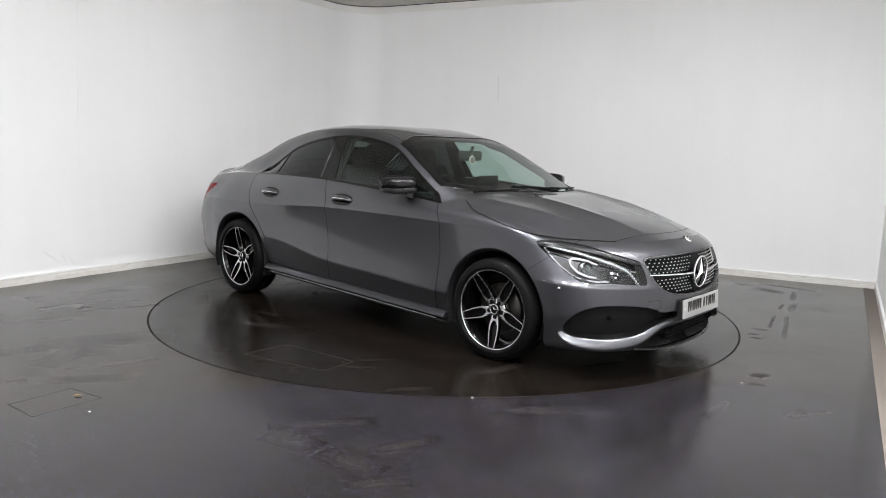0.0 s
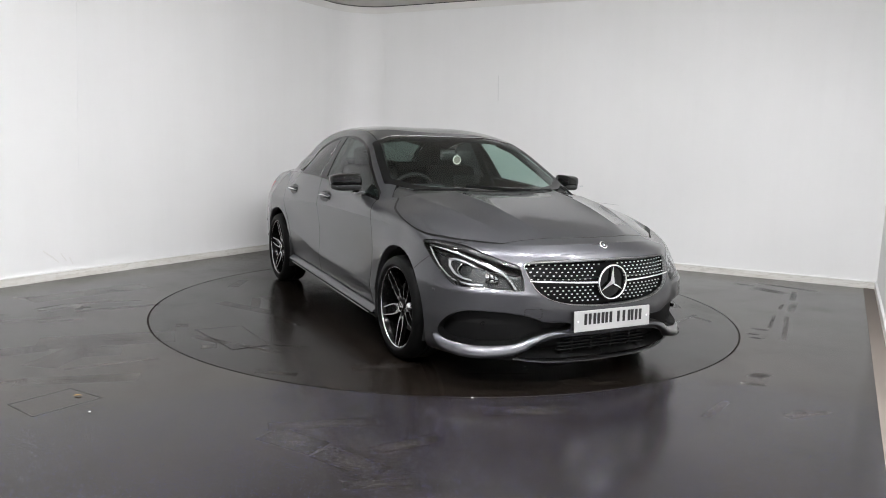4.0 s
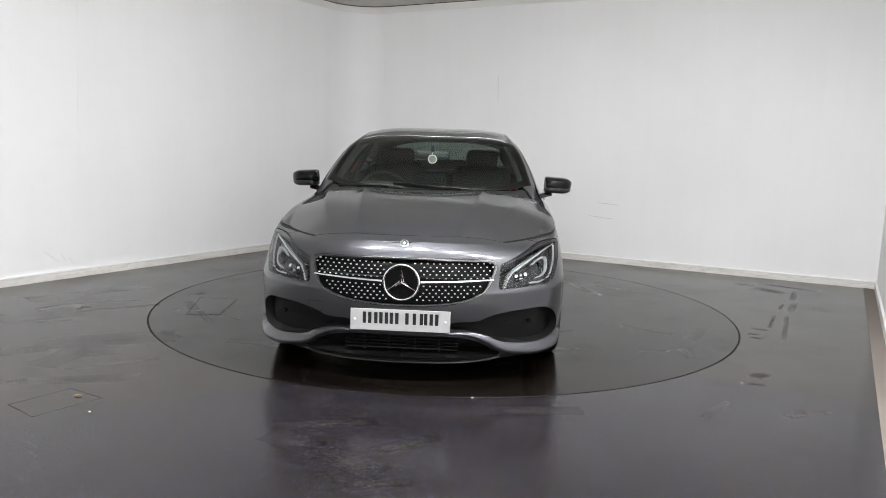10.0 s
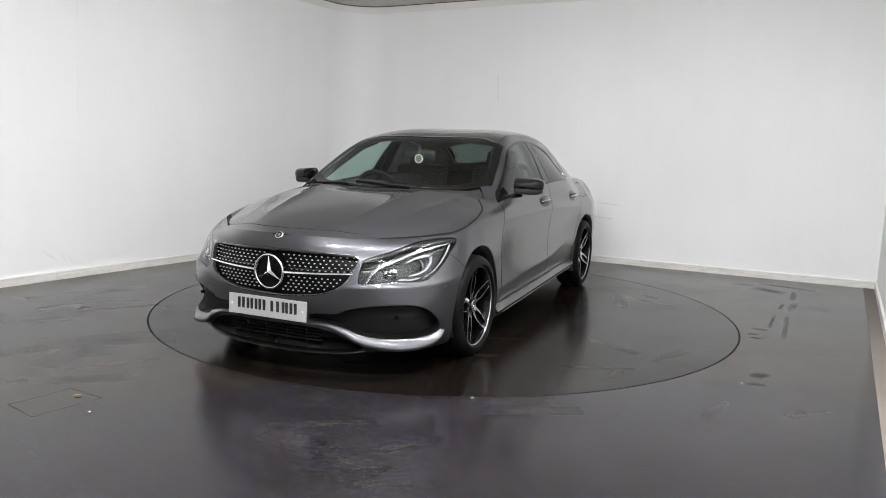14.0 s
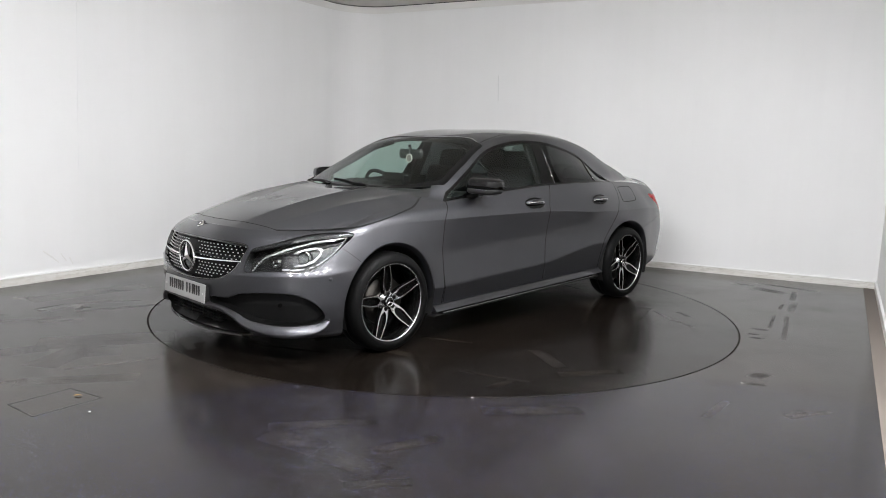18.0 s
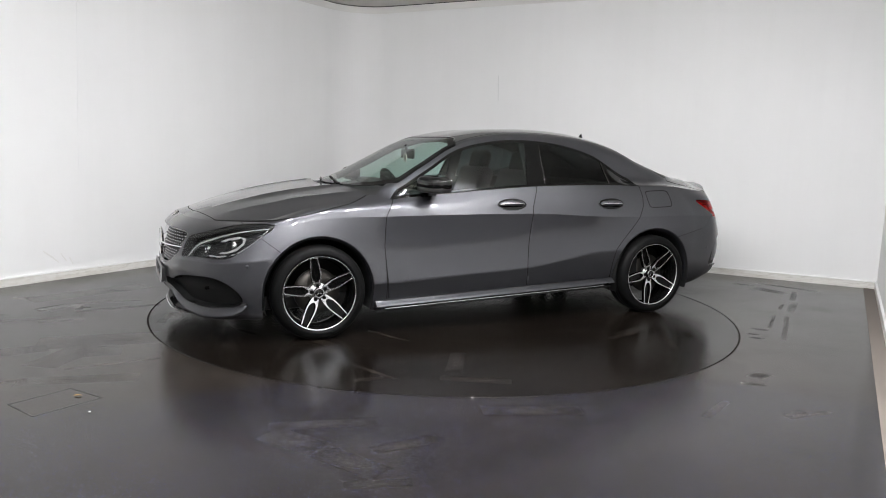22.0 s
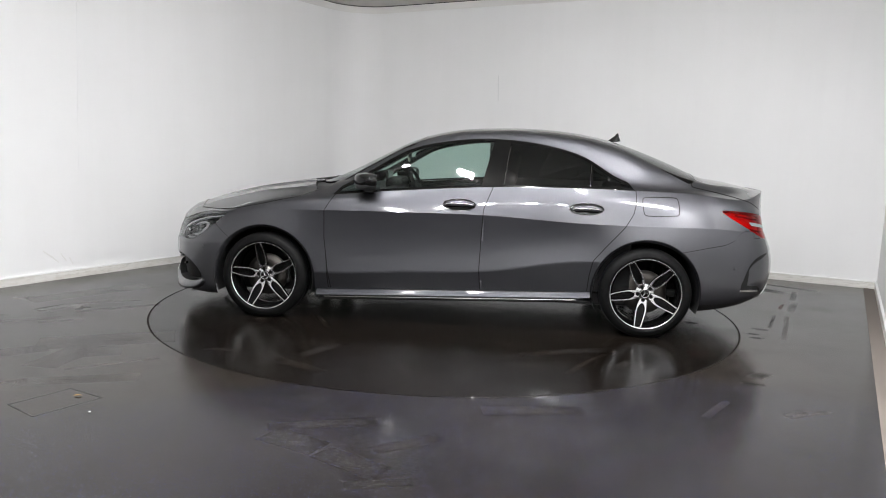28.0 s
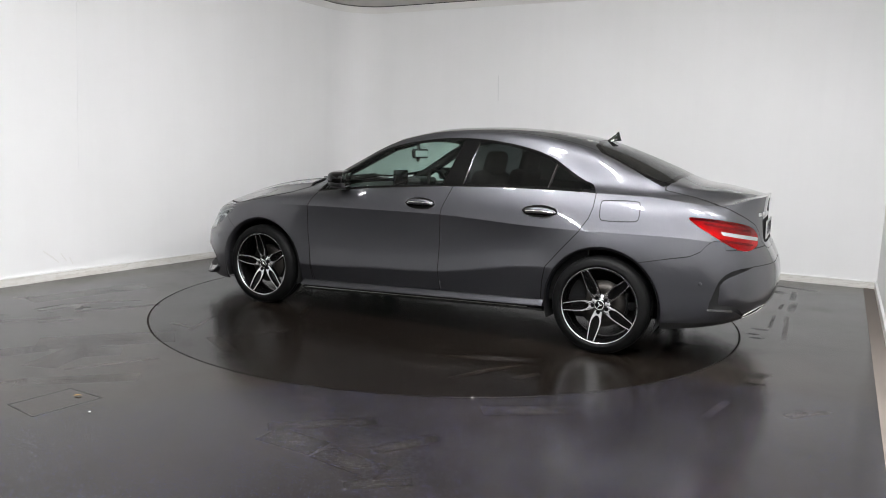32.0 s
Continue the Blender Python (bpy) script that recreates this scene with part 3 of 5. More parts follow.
RED_LENS = make_glass("red_lens", (0.66, 0.014, 0.018), 1.2)
RED = material("red_reflector", (0.46, 0.008, 0.012), 0.3)
DEEPRED = material("deep_red_reflector", (0.16, 0.004, 0.006), 0.25)
DARKCHROME = material("dark_chrome", grey(0.22), 0.16, 1.0)
WHITE = material("white_reflector", grey(0.7), 0.2)
FROST = material("frosted_light_guide", grey(0.34), 0.28, 0.5)
# chrome with the shade inside the lamp put into its colour
SHADEDCHROME = material("shaded_chrome", grey(0.07), 0.15, 1.0)
PLATE = material("white_plate", (0.37, 0.37, 0.365), 0.3)
INK = material("black_ink", grey(0.01), 0.4)
CLOTH = material("black_upholstery", grey(0.0055), 0.8)
bsdf(CLOTH)["Specular IOR Level"].default_value = 0.2
DASH = material("black_dashboard", grey(0.010), 0.6)
DISCMETAL = material("brake_metal", (0.07, 0.065, 0.06), 0.45, 1.0)
HOUSING = material("smoked_housing", grey(0.006), 0.3, 0.0)
PINS = material("bright_pins", grey(0.75), 0.4, 0.7)
WHEELBLACK = material("wheel_black", grey(0.003), 0.15)
bsdf(WHEELBLACK)["Specular IOR Level"].default_value = 0.16
DEEPBLACK = material("deep_black_plastic", grey(0.004), 0.6)
bsdf(DEEPBLACK)["Specular IOR Level"].default_value = 0.25
GRILLEBLACK = material("black_grille_plastic", grey(0.002), 0.35)
bsdf(GRILLEBLACK)["Specular IOR Level"].default_value = 0.12
FRIT = material("black_glass_edge", grey(0.004), 0.08)
bsdf(FRIT)["Specular IOR Level"].default_value = 0.10

WHEEL_X, WHEEL_Z = 1.35, 0.308


def arch(x0, r, low):
    """Outside of a wheel opening, with straight sides below the hub."""
    def field(v, a):
        x, z = v[:, 0] - x0, v[:, 2] - WHEEL_Z
        d = np.where(z > 0, np.hypot(x, z), np.abs(x) + 0.06 * np.abs(z)) - r
        return np.where(a[:, 1] < 5.9, d, 1.0)
    return field


# outlines
HEADLAMP = softened([(.492, .526), (.500, .58), (.515, .620), (.530, .660), (.56, .668), (.635, .692), (.70, .712), (.785, .737), (.862, .748), (.96, .757), (1.06, .758),
                     (1.115, .752), (1.105, .730), (1.035, .680), (1.0, .648), (.938, .598), (.885, .562), (.845, .544), (.78, .537), (.69, .541), (.60, .537)], 1)
GRILLE = softened([(-.43, .688), (0, .697), (.43, .688), (.483, .676), (.496, .655), (.480, .60), (.448, .530), (.375, .484), (.28, .459), (.13, .446), (0, .443),
                   (-.13, .446), (-.28, .459), (-.375, .484), (-.448, .530), (-.480, .60), (-.496, .655), (-.483, .676)], 1)
INTAKE = softened([(.245, .322), (.245, .364), (.385, .366), (.415, .384), (.469, .403), (.567, .418), (.665, .422), (.745, .421), (.80, .410), (.87, .380), (.925, .335), (.955, .290), (.945, .262), (.890, .243),
                   (.764, .234), (.644, .236), (.545, .246), (.50, .262), (.45, .286), (.40, .304), (.34, .318)], 1)
LOWER = softened([(-.27, .287), (0, .288), (.27, .287), (.39, .266), (.46, .228), (.53, .182), (.50, .165), (0, .150), (-.50, .165), (-.53, .182), (-.46, .228), (-.39, .266)], 1)
TAIL = softened([(along(11.3), .893), (along(11.65), .890), (along(12.2), .872), (along(12.8), .835), (along(13.05), .775), (along(12.95), .72), (along(12.4), .695),
                 (along(12.0), .725), (along(11.6), .805)], 2)
HEADLINE = [(x, float(hermite(TOP_X, HEAD_Z, x) + np.interp(x, [-1.2, -.8, -.4, .5, .8], [.016, .009, .003, .003, .010]))) for x in np.linspace(-1.215, .80, 40)]
BELT_X, BELT_Z = LINES["belt"][0], LINES["belt"][2]
WINDOWS = [(-1.258, 1.0)] + HEADLINE + [(.86, .908)] + [(x, float(np.interp(-x, [-b for b in BELT_X], BELT_Z)) + 0.002) for x in np.linspace(.80, -1.2, 30)]
WINDSCREEN_EDGE = [(1.075, 0.0), (1.06, .25), (1.01, .45), (.93, .58), (.85, .655)] + [(x, float(hermite(TOP_X, RAIL_Y, x)) + .032) for x in np.linspace(.78, .30, 12)] + [(.235, .45), (.262, .2), (.268, 0.0)]
WINDSCREEN_EDGE = WINDSCREEN_EDGE + [(x, -y) for x, y in WINDSCREEN_EDGE[-2:0:-1]]
REAR_EDGE = [(-1.135, 0.0), (-1.14, .25), (-1.16, .44)] + [(x, float(hermite(TOP_X, RAIL_Y, x)) - .01 + .055 * max(0, -1.35 - x) / .3) for x in np.linspace(-1.22, -1.64, 9)] + [(-1.672, .575), (-1.70, .50), (-1.725, .25), (-1.73, 0.0)]
REAR_EDGE = REAR_EDGE + [(x, -y) for x, y in REAR_EDGE[-2:0:-1]]


def bonnet_field(v, a):
    """Clamshell bonnet: a line across the nose, joints along the wings, and the cowl behind."""
    x, y, z = v[:, 0], v[:, 1], v[:, 2]
    nose = np.interp(y, [0, .17, .33, .49, .56, .9], [2.062, 2.050, 2.012, 1.962, 1.945, 1.92]) - x
    side = z - hermite([.9, .99, 1.125, 1.235, 1.35, 1.5, 1.69, 1.84, 2.0, 2.3], [.962, .932, .884, .860, .833, .801, .770, .761, .757, .757], x)
    tail = x - np.interp(y, [0, .2, .4, .58, .70, .735], [1.125, 1.12, 1.09, 1.045, 1.0, .95])
    return np.minimum(np.minimum(nose, side), np.minimum(tail, (a[:, 1] - 4.2) * .12))


COWL = [(1.125, 0.0), (1.09, .40), (1.045, .58), (1.0, .70), (.93, .735), (.84, .665), (.92, .575), (1.0, .45), (1.05, .25), (1.065, 0.0)]
COWL = COWL + [(x, -y) for x, y in COWL[-2:0:-1]]




def vent_field(v, a):
    """Inside of the hollow in the rear bumper's corner."""
    u, z = a[:, 0], v[:, 2]
    top = np.interp(u, [4.75, 4.757, 4.765, 4.782, 4.80, 4.83, 4.87, 4.93, 5.05, 5.6], [.30, .352, .413, .478, .526, .563, .586, .600, .608, .60])
    low = np.interp(u, [4.73, 4.90, 5.0, 5.6], [.350, .346, .30, .28])
    return np.minimum(np.minimum(top - z, z - low), (u - 4.752) * .6)


RECESS = softened([(-.315, .862), (-.30, .872), (0, .878), (.30, .872), (.315, .862), (.305, .74), (.285, .722), (0, .716), (-.285, .722), (-.305, .74)], 1)


def by_back(poly):
    return lambda v, a: np.where(a[:, 0] > 4.9, inside(poly, v[:, [1, 2]]), -1.0)


def sill_top(x):
    return .226 + (.96 - x) * .036


FRONT_DOOR = [(.80, 1.1), (.825, .93), (.87, .86), (.905, .80), (.908, .60), (.885, .40), (.862, sill_top(.862)), (-.214, sill_top(-.214)), (-.203, .421), (-.21, .62), (-.223, .849), (-.29, 1.02), (-.29, 1.1)]
REAR_DOOR = [(-.29, 1.1), (-.29, 1.02), (-.223, .849), (-.21, .62), (-.203, .421), (-.214, sill_top(-.214)), (-.955, sill_top(-.955)), (-.965, .42), (-.985, .52), (-1.076, .63), (-1.19, .76), (-1.245, .85), (-1.262, .92), (-1.262, 1.1)]
FLAP = softened([(-1.302, .950), (-1.322, .963), (-1.522, .967), (-1.546, .954), (-1.552, .860), (-1.530, .843), (-1.335, .838), (-1.312, .850)], 1)


def build_car_body():
    left = {}
    shell = SHELL
    # openings
    _, shell = shell.cut(lambda v, a: -arch(WHEEL_X, .3742, 0)(v, a))
    _, shell = shell.cut(lambda v, a: -arch(-WHEEL_X, .3742, 0)(v, a))
    for name, field in (("headlamp", by_wrap(HEADLAMP)), ("grille", by_front(GRILLE)), ("intake", by_wrap(INTAKE)), ("lower", by_front(LOWER)),
                        ("tail", by_wrap(TAIL)), ("windows", by_side(WINDOWS, 5.98, 7.2)), ("windscreen", by_top(WINDSCREEN_EDGE, 7.3)),
                        ("rear_window", by_top(REAR_EDGE, 7.3)), ("cowl", by_top(COWL, 6.3))):
        left[name], shell = shell.cut(field, 0.002)
    left["sill"], shell = shell.cut(lambda v, a: np.minimum(np.minimum(sill_top(v[:, 0]) - v[:, 2], np.where(a[:, 1] < 3, 1, -1)), np.minimum(.962 - v[:, 0], v[:, 0] + .978)), 0.003)
    # dark shell under the joints
    _, inner = shell.cut(lambda v, a: np.minimum(-2.1 - v[:, 0], v[:, 2] - .93))
    piece("body_frame", inner.moved(-0.011).both(), GAP, "dark inner body shell", 0)
    # panels
    g = 0.0062
    left["bonnet"], shell = shell.cut(bonnet_field, g)
    left["front_door"], shell = shell.cut(by_side(FRONT_DOOR, -1, 6.0), g)
    left["rear_door"], shell = shell.cut(by_side(REAR_DOOR, -1, 6.0), g)

    def ahead(v, a):
        return v[:, 0] - np.interp(v[:, 2], [.1, .56, .67, .74, .8, .9], [1.56, 1.575, 1.715, 1.80, 1.83, 1.83])
    left["front_bumper"], shell = shell.cut(ahead, g)
    left["front_wing"], shell = shell.cut(lambda v, a: np.minimum(v[:, 0] - np.interp(v[:, 2], [.1, .60, .80, .86, .93, 1.1], [.87, .902, .902, .87, .825, .78]), 7.001 - a[:, 1]), g)

    # boot lid: its joint runs from the window's foot over the lamp and down round the plate
    def lid(v, a):
        low = np.interp(a[:, 0], [4.4, 4.57, 4.75, 4.94, 5.01, 5.09, 5.18, 5.235, 5.265, 5.30, 5.36, 5.6], [1.065, 1.037, .999, .951, .916, .884, .845, .80, .745, .71, .688, .68])
        return np.minimum(v[:, 2] - low, -1.662 - v[:, 0])
    left["boot_lid"], shell = shell.cut(lid, g)
    left["plate_recess"], left["boot_lid"] = left["boot_lid"].cut(by_back(RECESS), 0)

    def low_tail(v, a):
        z = np.interp(-v[:, 0], [1.5, 1.59, 1.74, 1.865, 1.924, 1.962, 1.99, 2.05, 2.06], [.597, .607, .639, .663, .693, .741, .76, .76, .71])
        return np.where(v[:, 0] < -1.5, z - v[:, 2], -1.0)
    left["rear_bumper"], shell = shell.cut(low_tail, g)
    left["valance"], left["rear_bumper"] = left["rear_bumper"].cut(lambda v, a: np.interp(a[:, 0], [4.4, 4.95, 5.06, 5.2, 5.6], [.62, .62, .85, 1.05, 1.1]) - a[:, 1], 0.002)
    # hollow of the rear bumper's corner, set in behind a dark edge
    left["vent"], left["rear_bumper"] = left["rear_bumper"].cut(vent_field, 0.005)
    left["roof"], shell = shell.cut(lambda v, a: np.minimum((a[:, 1] - 8.02) * 0.3, np.minimum(.35 - v[:, 0], v[:, 0] + 1.3)), 0.004)
    flap, quarter = shell.cut(by_side(FLAP, 4, 7.2), 0.006)

    piece("bonnet", left["bonnet"].both(), PAINT, "creased grey bonnet")
    piece("roof", left["roof"].both(), PAINT, "grey roof skin")
    piece("boot_lid", left["boot_lid"].both(), PAINT)
    piece("front_bumper", left["front_bumper"].both(), PAINT)
    piece("rear_bumper", left["rear_bumper"].both(), PAINT, "", .022)
    hollow = left["vent"]
    edge = vent_field(hollow.v, hollow.a)
    deep = .022 * np.exp(-np.maximum(edge, 0) / .05) * np.interp(hollow.a[:, 0], [4.74, 4.9, 5.1, 5.4], [1, .9, .4, 0])
    hollow = Sheet(hollow.v - hollow.n * deep[:, None], hollow.n, hollow.a, hollow.f).relit()
    piece("bumper_hollow", hollow.both(), PAINT, "sunken corner of the rear bumper")
    piece("diffuser", left["valance"].moved(-.003).both(), BLACK, "black lower edge of the rear bumper")
    pair("front_wing", left["front_wing"], PAINT)
    doors = pair("front_door", left["front_door"], PAINT) + pair("rear_door", left["rear_door"], PAINT)
    piece("side_panel", quarter, PAINT)
    piece("side_panel", shell.mirrored(), PAINT)
    piece("fuel_flap", flap, PAINT, "square fuel flap")
    return left, doors


LEFT, DOORS = build_car_body()


def build_windows():
    """Side glass, black surrounds and pillars; windscreen and rear window."""
    w = LEFT["windows"]
    rim = inside(WINDOWS, w.v[:, [0, 2]])
    glassy = lambda v, a: inside(WINDOWS, v[:, [0, 2]]) - 0.014
    glass, frame_ = w.cut(glassy)
    post = lambda x0, z0, x1, z1: (lambda v, a: v[:, 0] - np.interp(v[:, 2], [z0, z1], [x0, x1]))
    front, rest = glass.cut(post(-.197, 1.0, -.272, 1.31), 0)
    pillar, rest = rest.cut(post(-.349, 1.0, -.388, 1.31), 0)
    rear, rest = rest.cut(post(-.945, 1.0, -.955, 1.19), 0)
    bar, quarter = rest.cut(post(-.960, 1.0, -.972, 1.19), 0)
    for flip in (False, True):
        f = (lambda s: s.mirrored()) if flip else (lambda s: s)
        piece("window_surround", f(frame_), GLOSSBLACK, "gloss black window surround", 0.008)
        piece("door_pillar", f(pillar.moved(-0.001)), GLOSSBLACK, "gloss black door pillar", 0.01)
        piece("window_bar", f(bar), GLOSSBLACK, "black bar before the quarter window", 0.01)
        for name, s, mat, lab in (("front_side_window", front, WINDSCREEN, "clear greenish side glass"), ("rear_side_window", rear, PRIVACY, "dark privacy glass"), ("quarter_window", quarter, PRIVACY, "dark privacy glass")):
            ob = piece(name, f(s.moved(-0.004)), mat, lab, 0)
            ob.visible_shadow = False
    # dark chrome rods added in place of reflections on the pillar trims
    for x0, z0, x1, z1 in ((-.353, 1.015, -.390, 1.295), (-.950, 1.02, -.960, 1.185)):
        ps = [spot("side", x0 + (x1 - x0) * k / 8, z0 + (z1 - z0) * k / 8) for k in range(9)]
        twin("edge_glint", tube([p + n * .0005 for p, n in ps], .0022, 6), DARKCHROME, "thin upright rod added as a reflection on the trim", True)
    # dark line over the window heads
    line, _ = w.half(lambda v, a: inside(WINDOWS, v[:, [0, 2]]), 0.0, 1).cut(lambda v, a: np.minimum(.005 - inside(WINDOWS, v[:, [0, 2]]), v[:, 2] - np.interp(-v[:, 0], [-.9, .2, 1.3], [.93, 1.025, 1.02])))
    pair("window_trim", line.moved(0.003), GLOSSBLACK, "thin gloss black strip over the windows", 0.006)
    for name, key, mat, edge in (("windscreen", "windscreen", WINDSCREEN, WINDSCREEN_EDGE), ("rear_window", "rear_window", REARGLASS, REAR_EDGE)):
        s = LEFT[key]
        # windscreen border widened sideways: its black also holds the pillars' dark reflection
        wide = .056 if key == "windscreen" else .030
        mid, rim = s.cut(lambda v, a, e=edge, w=wide: inside(e, v[:, :2]) - np.where(np.abs(v[:, 1]) > .40, w, .030))
        ob = piece(name, mid.moved(-0.002).both(), mat, "wide curved glass", 0)
        ob.visible_shadow = False
        piece("glass_edge", rim.moved(-0.002).both(), FRIT, "black border of the glass, widened at the windscreen for pillar shade", 0.004)
    ps = [spot("top", float(np.interp(y, [0, .2, .45, .56], [.268, .262, .235, .285])), y) for y in np.linspace(0, .55, 16)]
    left_half = [q + n * .001 for q, n in ps]
    line = tube([Vector((q.x, -q.y, q.z)) for q in left_half[:0:-1]] + left_half, .0028, 6)
    part("roof_trim", line, SILVER, CAR, "thin bright line along the roof's front edge", True)
    piece("cowl", LEFT["cowl"].moved(-0.018).both(), BLACK, "black plastic cowl under the windscreen", 0)


def strip(points, width, thick, normals=None):
    """A flat bar along points; normals say which way its face looks."""
    bm = bmesh.new()
    pts = [Vector(p) for p in points]
    rows = []
    for i, p in enumerate(pts):
        d = (pts[min(i + 1, len(pts) - 1)] - pts[max(i - 1, 0)]).normalized()
        n = Vector(normals[i]).normalized()
        s = d.cross(n).normalized()
        w = width[i] if isinstance(width, (list, tuple)) else width
        rows.append([bm.verts.new(p + s * (w / 2) * a + n * thick * b) for a, b in ((-1, 0), (-0.8, 1), (0.8, 1), (1, 0))])
    for a, b in zip(rows, rows[1:]):
        for k in range(4):
            bm.faces.new((a[k], a[(k + 1) % 4], b[(k + 1) % 4], b[k]))
    bm.faces.new(rows[0])
    bm.faces.new(rows[-1][::-1])
    bmesh.ops.recalc_face_normals(bm, faces=bm.faces[:])
    return bm


def flipped(bm):
    """The mirror image of a mesh across the car's middle."""
    out = bm.copy()
    bmesh.ops.scale(out, vec=(1, -1, 1), verts=out.verts[:])
    bmesh.ops.reverse_faces(out, faces=out.faces[:])
    return out


def twin(name, bm, mat, label="", smooth=False, parent=None):
    other = flipped(bm)
    return part(name, bm, mat, parent or CAR, label, smooth), part(name, other, mat, parent or CAR, label, smooth)


build_windows()


def frame_of(n, up=(0, 0, 1)):
    """Turn whose z looks along n and whose x is level."""
    n = Vector(n).normalized()
    x = Vector(up).cross(n).normalized()
    y = n.cross(x)
    return Matrix((x, y, n)).transposed().to_4x4()


def star(radius, thick):
    """Three tapered blades, the badge's plain shape, facing +z."""
    bm = bmesh.new()
    for k in range(3):
        w = radians(90 + 120 * k)
        tip = Vector((math.cos(w), math.sin(w), 0)) * radius
        side = Vector((-math.sin(w), math.cos(w), 0)) * radius * 0.17
        back = -Vector((math.cos(w), math.sin(w), 0)) * radius * 0.1
        a, b, c, top = (bm.verts.new(p) for p in (tip, side + back, -side + back, Vector((0, 0, thick))))
        ridge = bm.verts.new(tip * 0.98 + Vector((0, 0, thick * 0.25)))
        bm.faces.new((a, b, top, ridge))
        bm.faces.new((c, a, ridge, top))
    bmesh.ops.recalc_face_normals(bm, faces=bm.faces[:])
    return bm


def ring_mesh(radius, tube_radius, steps=40):
    return tube([(radius * math.cos(2 * math.pi * k / steps), radius * math.sin(2 * math.pi * k / steps), 0) for k in range(steps)], tube_radius, 8, None, True)


def placed(bm, m):
    bmesh.ops.transform(bm, matrix=m, verts=bm.verts[:])
    return bm


def build_front():
    # grille
    g = LEFT["grille"]
    grille = new("grille", well(g, 0.045).both().mesh("grille", GRILLEBLACK))
    grille.parent = CAR
    tagged(grille, "black radiator grille studded with bright pins")
    band, _ = g.cut(lambda v, a: 0.0045 - inside(GRILLE, v[:, [1, 2]]))
    piece("grille_frame", band.moved(0.001).both(), DARKCHROME, "dark chrome frame", 0.02, grille)
    bm = bmesh.new()
    for z in [.590 + .0182 * r for r in range(6)] + [.548 - .0182 * r for r in range(6)]:
        odd = round((z - .45) / .0182) % 2
        for c in range(-16, 17):
            y = (c + .5 * odd) * .0325
            keep = inside(GRILLE, np.array([[y, z]]))[0] > 0.015 and math.hypot(y, z - .568) > .112
            if keep:
                p, n = spot("front", abs(y), z)
                box((0.005, 0.0086, 0.0054), (p.x - .026, y, z), 0.0, None, bm)
    tagged(part("pins", bm, PINS, grille, "bright metal pins"), kind="stuff")
    for s in (1, -1):
        pts, nor, wid = [], [], []
        for y in np.linspace(.10, .478, 8):
            p, n = spot("front", float(y), .572)
            pts.append((p.x - .012, s * y, .567 + .014 * (y / .45)))
            nor.append((1, 0, 0.25))
            wid.append(.0125 - .004 * y / .45)
        part("bar", strip(pts, wid, .014, nor), CHROME, grille, "chrome cross bar")
    at = Matrix.Translation((2.248, 0, .568)) @ Matrix.Rotation(radians(90), 4, "Y") @ Matrix.Rotation(radians(90), 4, "Z")
    badge = part("badge", placed(ring_mesh(.092, .0065), at), CHROME, grille, "round chrome badge", True)
    part("badge_star", placed(star(.088, .018), at), CHROME, badge, "three chrome blades")
    part("badge_ground", placed(lathe([(.001, -.012), (.088, -.012)], 40, "z"), at), GLOSSBLACK, badge, "black ground of the badge")
    # bonnet emblem
    p, _ = spot("front", 0.03, .752)
    n = Vector((.72, 0, .69))
    p = Vector((p.x - .002, 0, p.z + .006))
    m = Matrix.Translation(p + n * .002) @ frame_of(n, (0, 1, 0))
    e = part("emblem", placed(lathe([(.001, .004), (.020, .004), (.024, .001), (.025, -.004)], 24, "z"), m), CHROME, CAR, "small round chrome emblem", True)
    part("emblem_ground", placed(lathe([(.010, .0052), (.018, .0052)], 24, "z"), m), INK, e)
    # intakes
    for flip in (False, True):
        f = (lambda s: s.mirrored()) if flip else (lambda s: s)
        s = -1 if flip else 1
        hollow = new("air_intake", f(well(LEFT["intake"], 0.05)).mesh("air_intake", DEEPBLACK))
        hollow.parent = CAR
        tagged(hollow, "black side air intake")
        p, n = spot("wrap", along(2.75), .345)
        bm = placed(lathe([(.001, .006), (.009, .006), (.0105, .003), (.0105, -.02)], 16, "z"), Matrix.Translation(p - n * .035) @ frame_of(n))
        part("parking_sensor", flipped(bm) if flip else bm, GLOSSBLACK, hollow)
        p, n = spot("wrap", along(4.0), .50)
        bm = placed(lathe([(.001, .002), (.009, .002), (.011, .0005), (.012, -.004)], 16, "z"), Matrix.Translation(p) @ frame_of(n))
        part("parking_sensor", flipped(bm) if flip else bm, PAINT, CAR, "round grey parking sensor", True)
    # joint of the towing cover
    ps = [spot("wrap", .44 + .042 * math.copysign(abs(math.cos(w)) ** .35, math.cos(w)), .416 + .026 * math.copysign(abs(math.sin(w)) ** .35, math.sin(w))) for w in [2 * math.pi * k / 32 for k in range(32)]]
    part("towing_cover", flipped(tube([q - n * .0006 for q, n in ps], .0014, 6, None, True)), GAP, CAR, "fine joint of the towing cover", True)
    low = new("lower_grille", well(LEFT["lower"], 0.07).both().mesh("lower_grille", DEEPBLACK))
    low.parent = CAR
    tagged(low, "black lower grille")
    for k, z in enumerate((.262, .243, .224, .205)):
        y = .30 if k else .26
        part("slat", box((.03, 2 * y, .006), (2.180, 0, z), .002), DEEPBLACK, low)
    for y in (-.20, -.07, .07, .20):
        part("upright", box((.02, .008, .085), (2.175, y, .232), .002), BLACK, low)
    # lip under the nose
    pts, nor = [], []
    for w in np.linspace(-1, 1, 41):
        y = .53 * w
        p, n = spot("front", abs(y), .150)
        pts.append((p.x + .002, y, .146 + .010 * w * w + .016 * w ** 6))
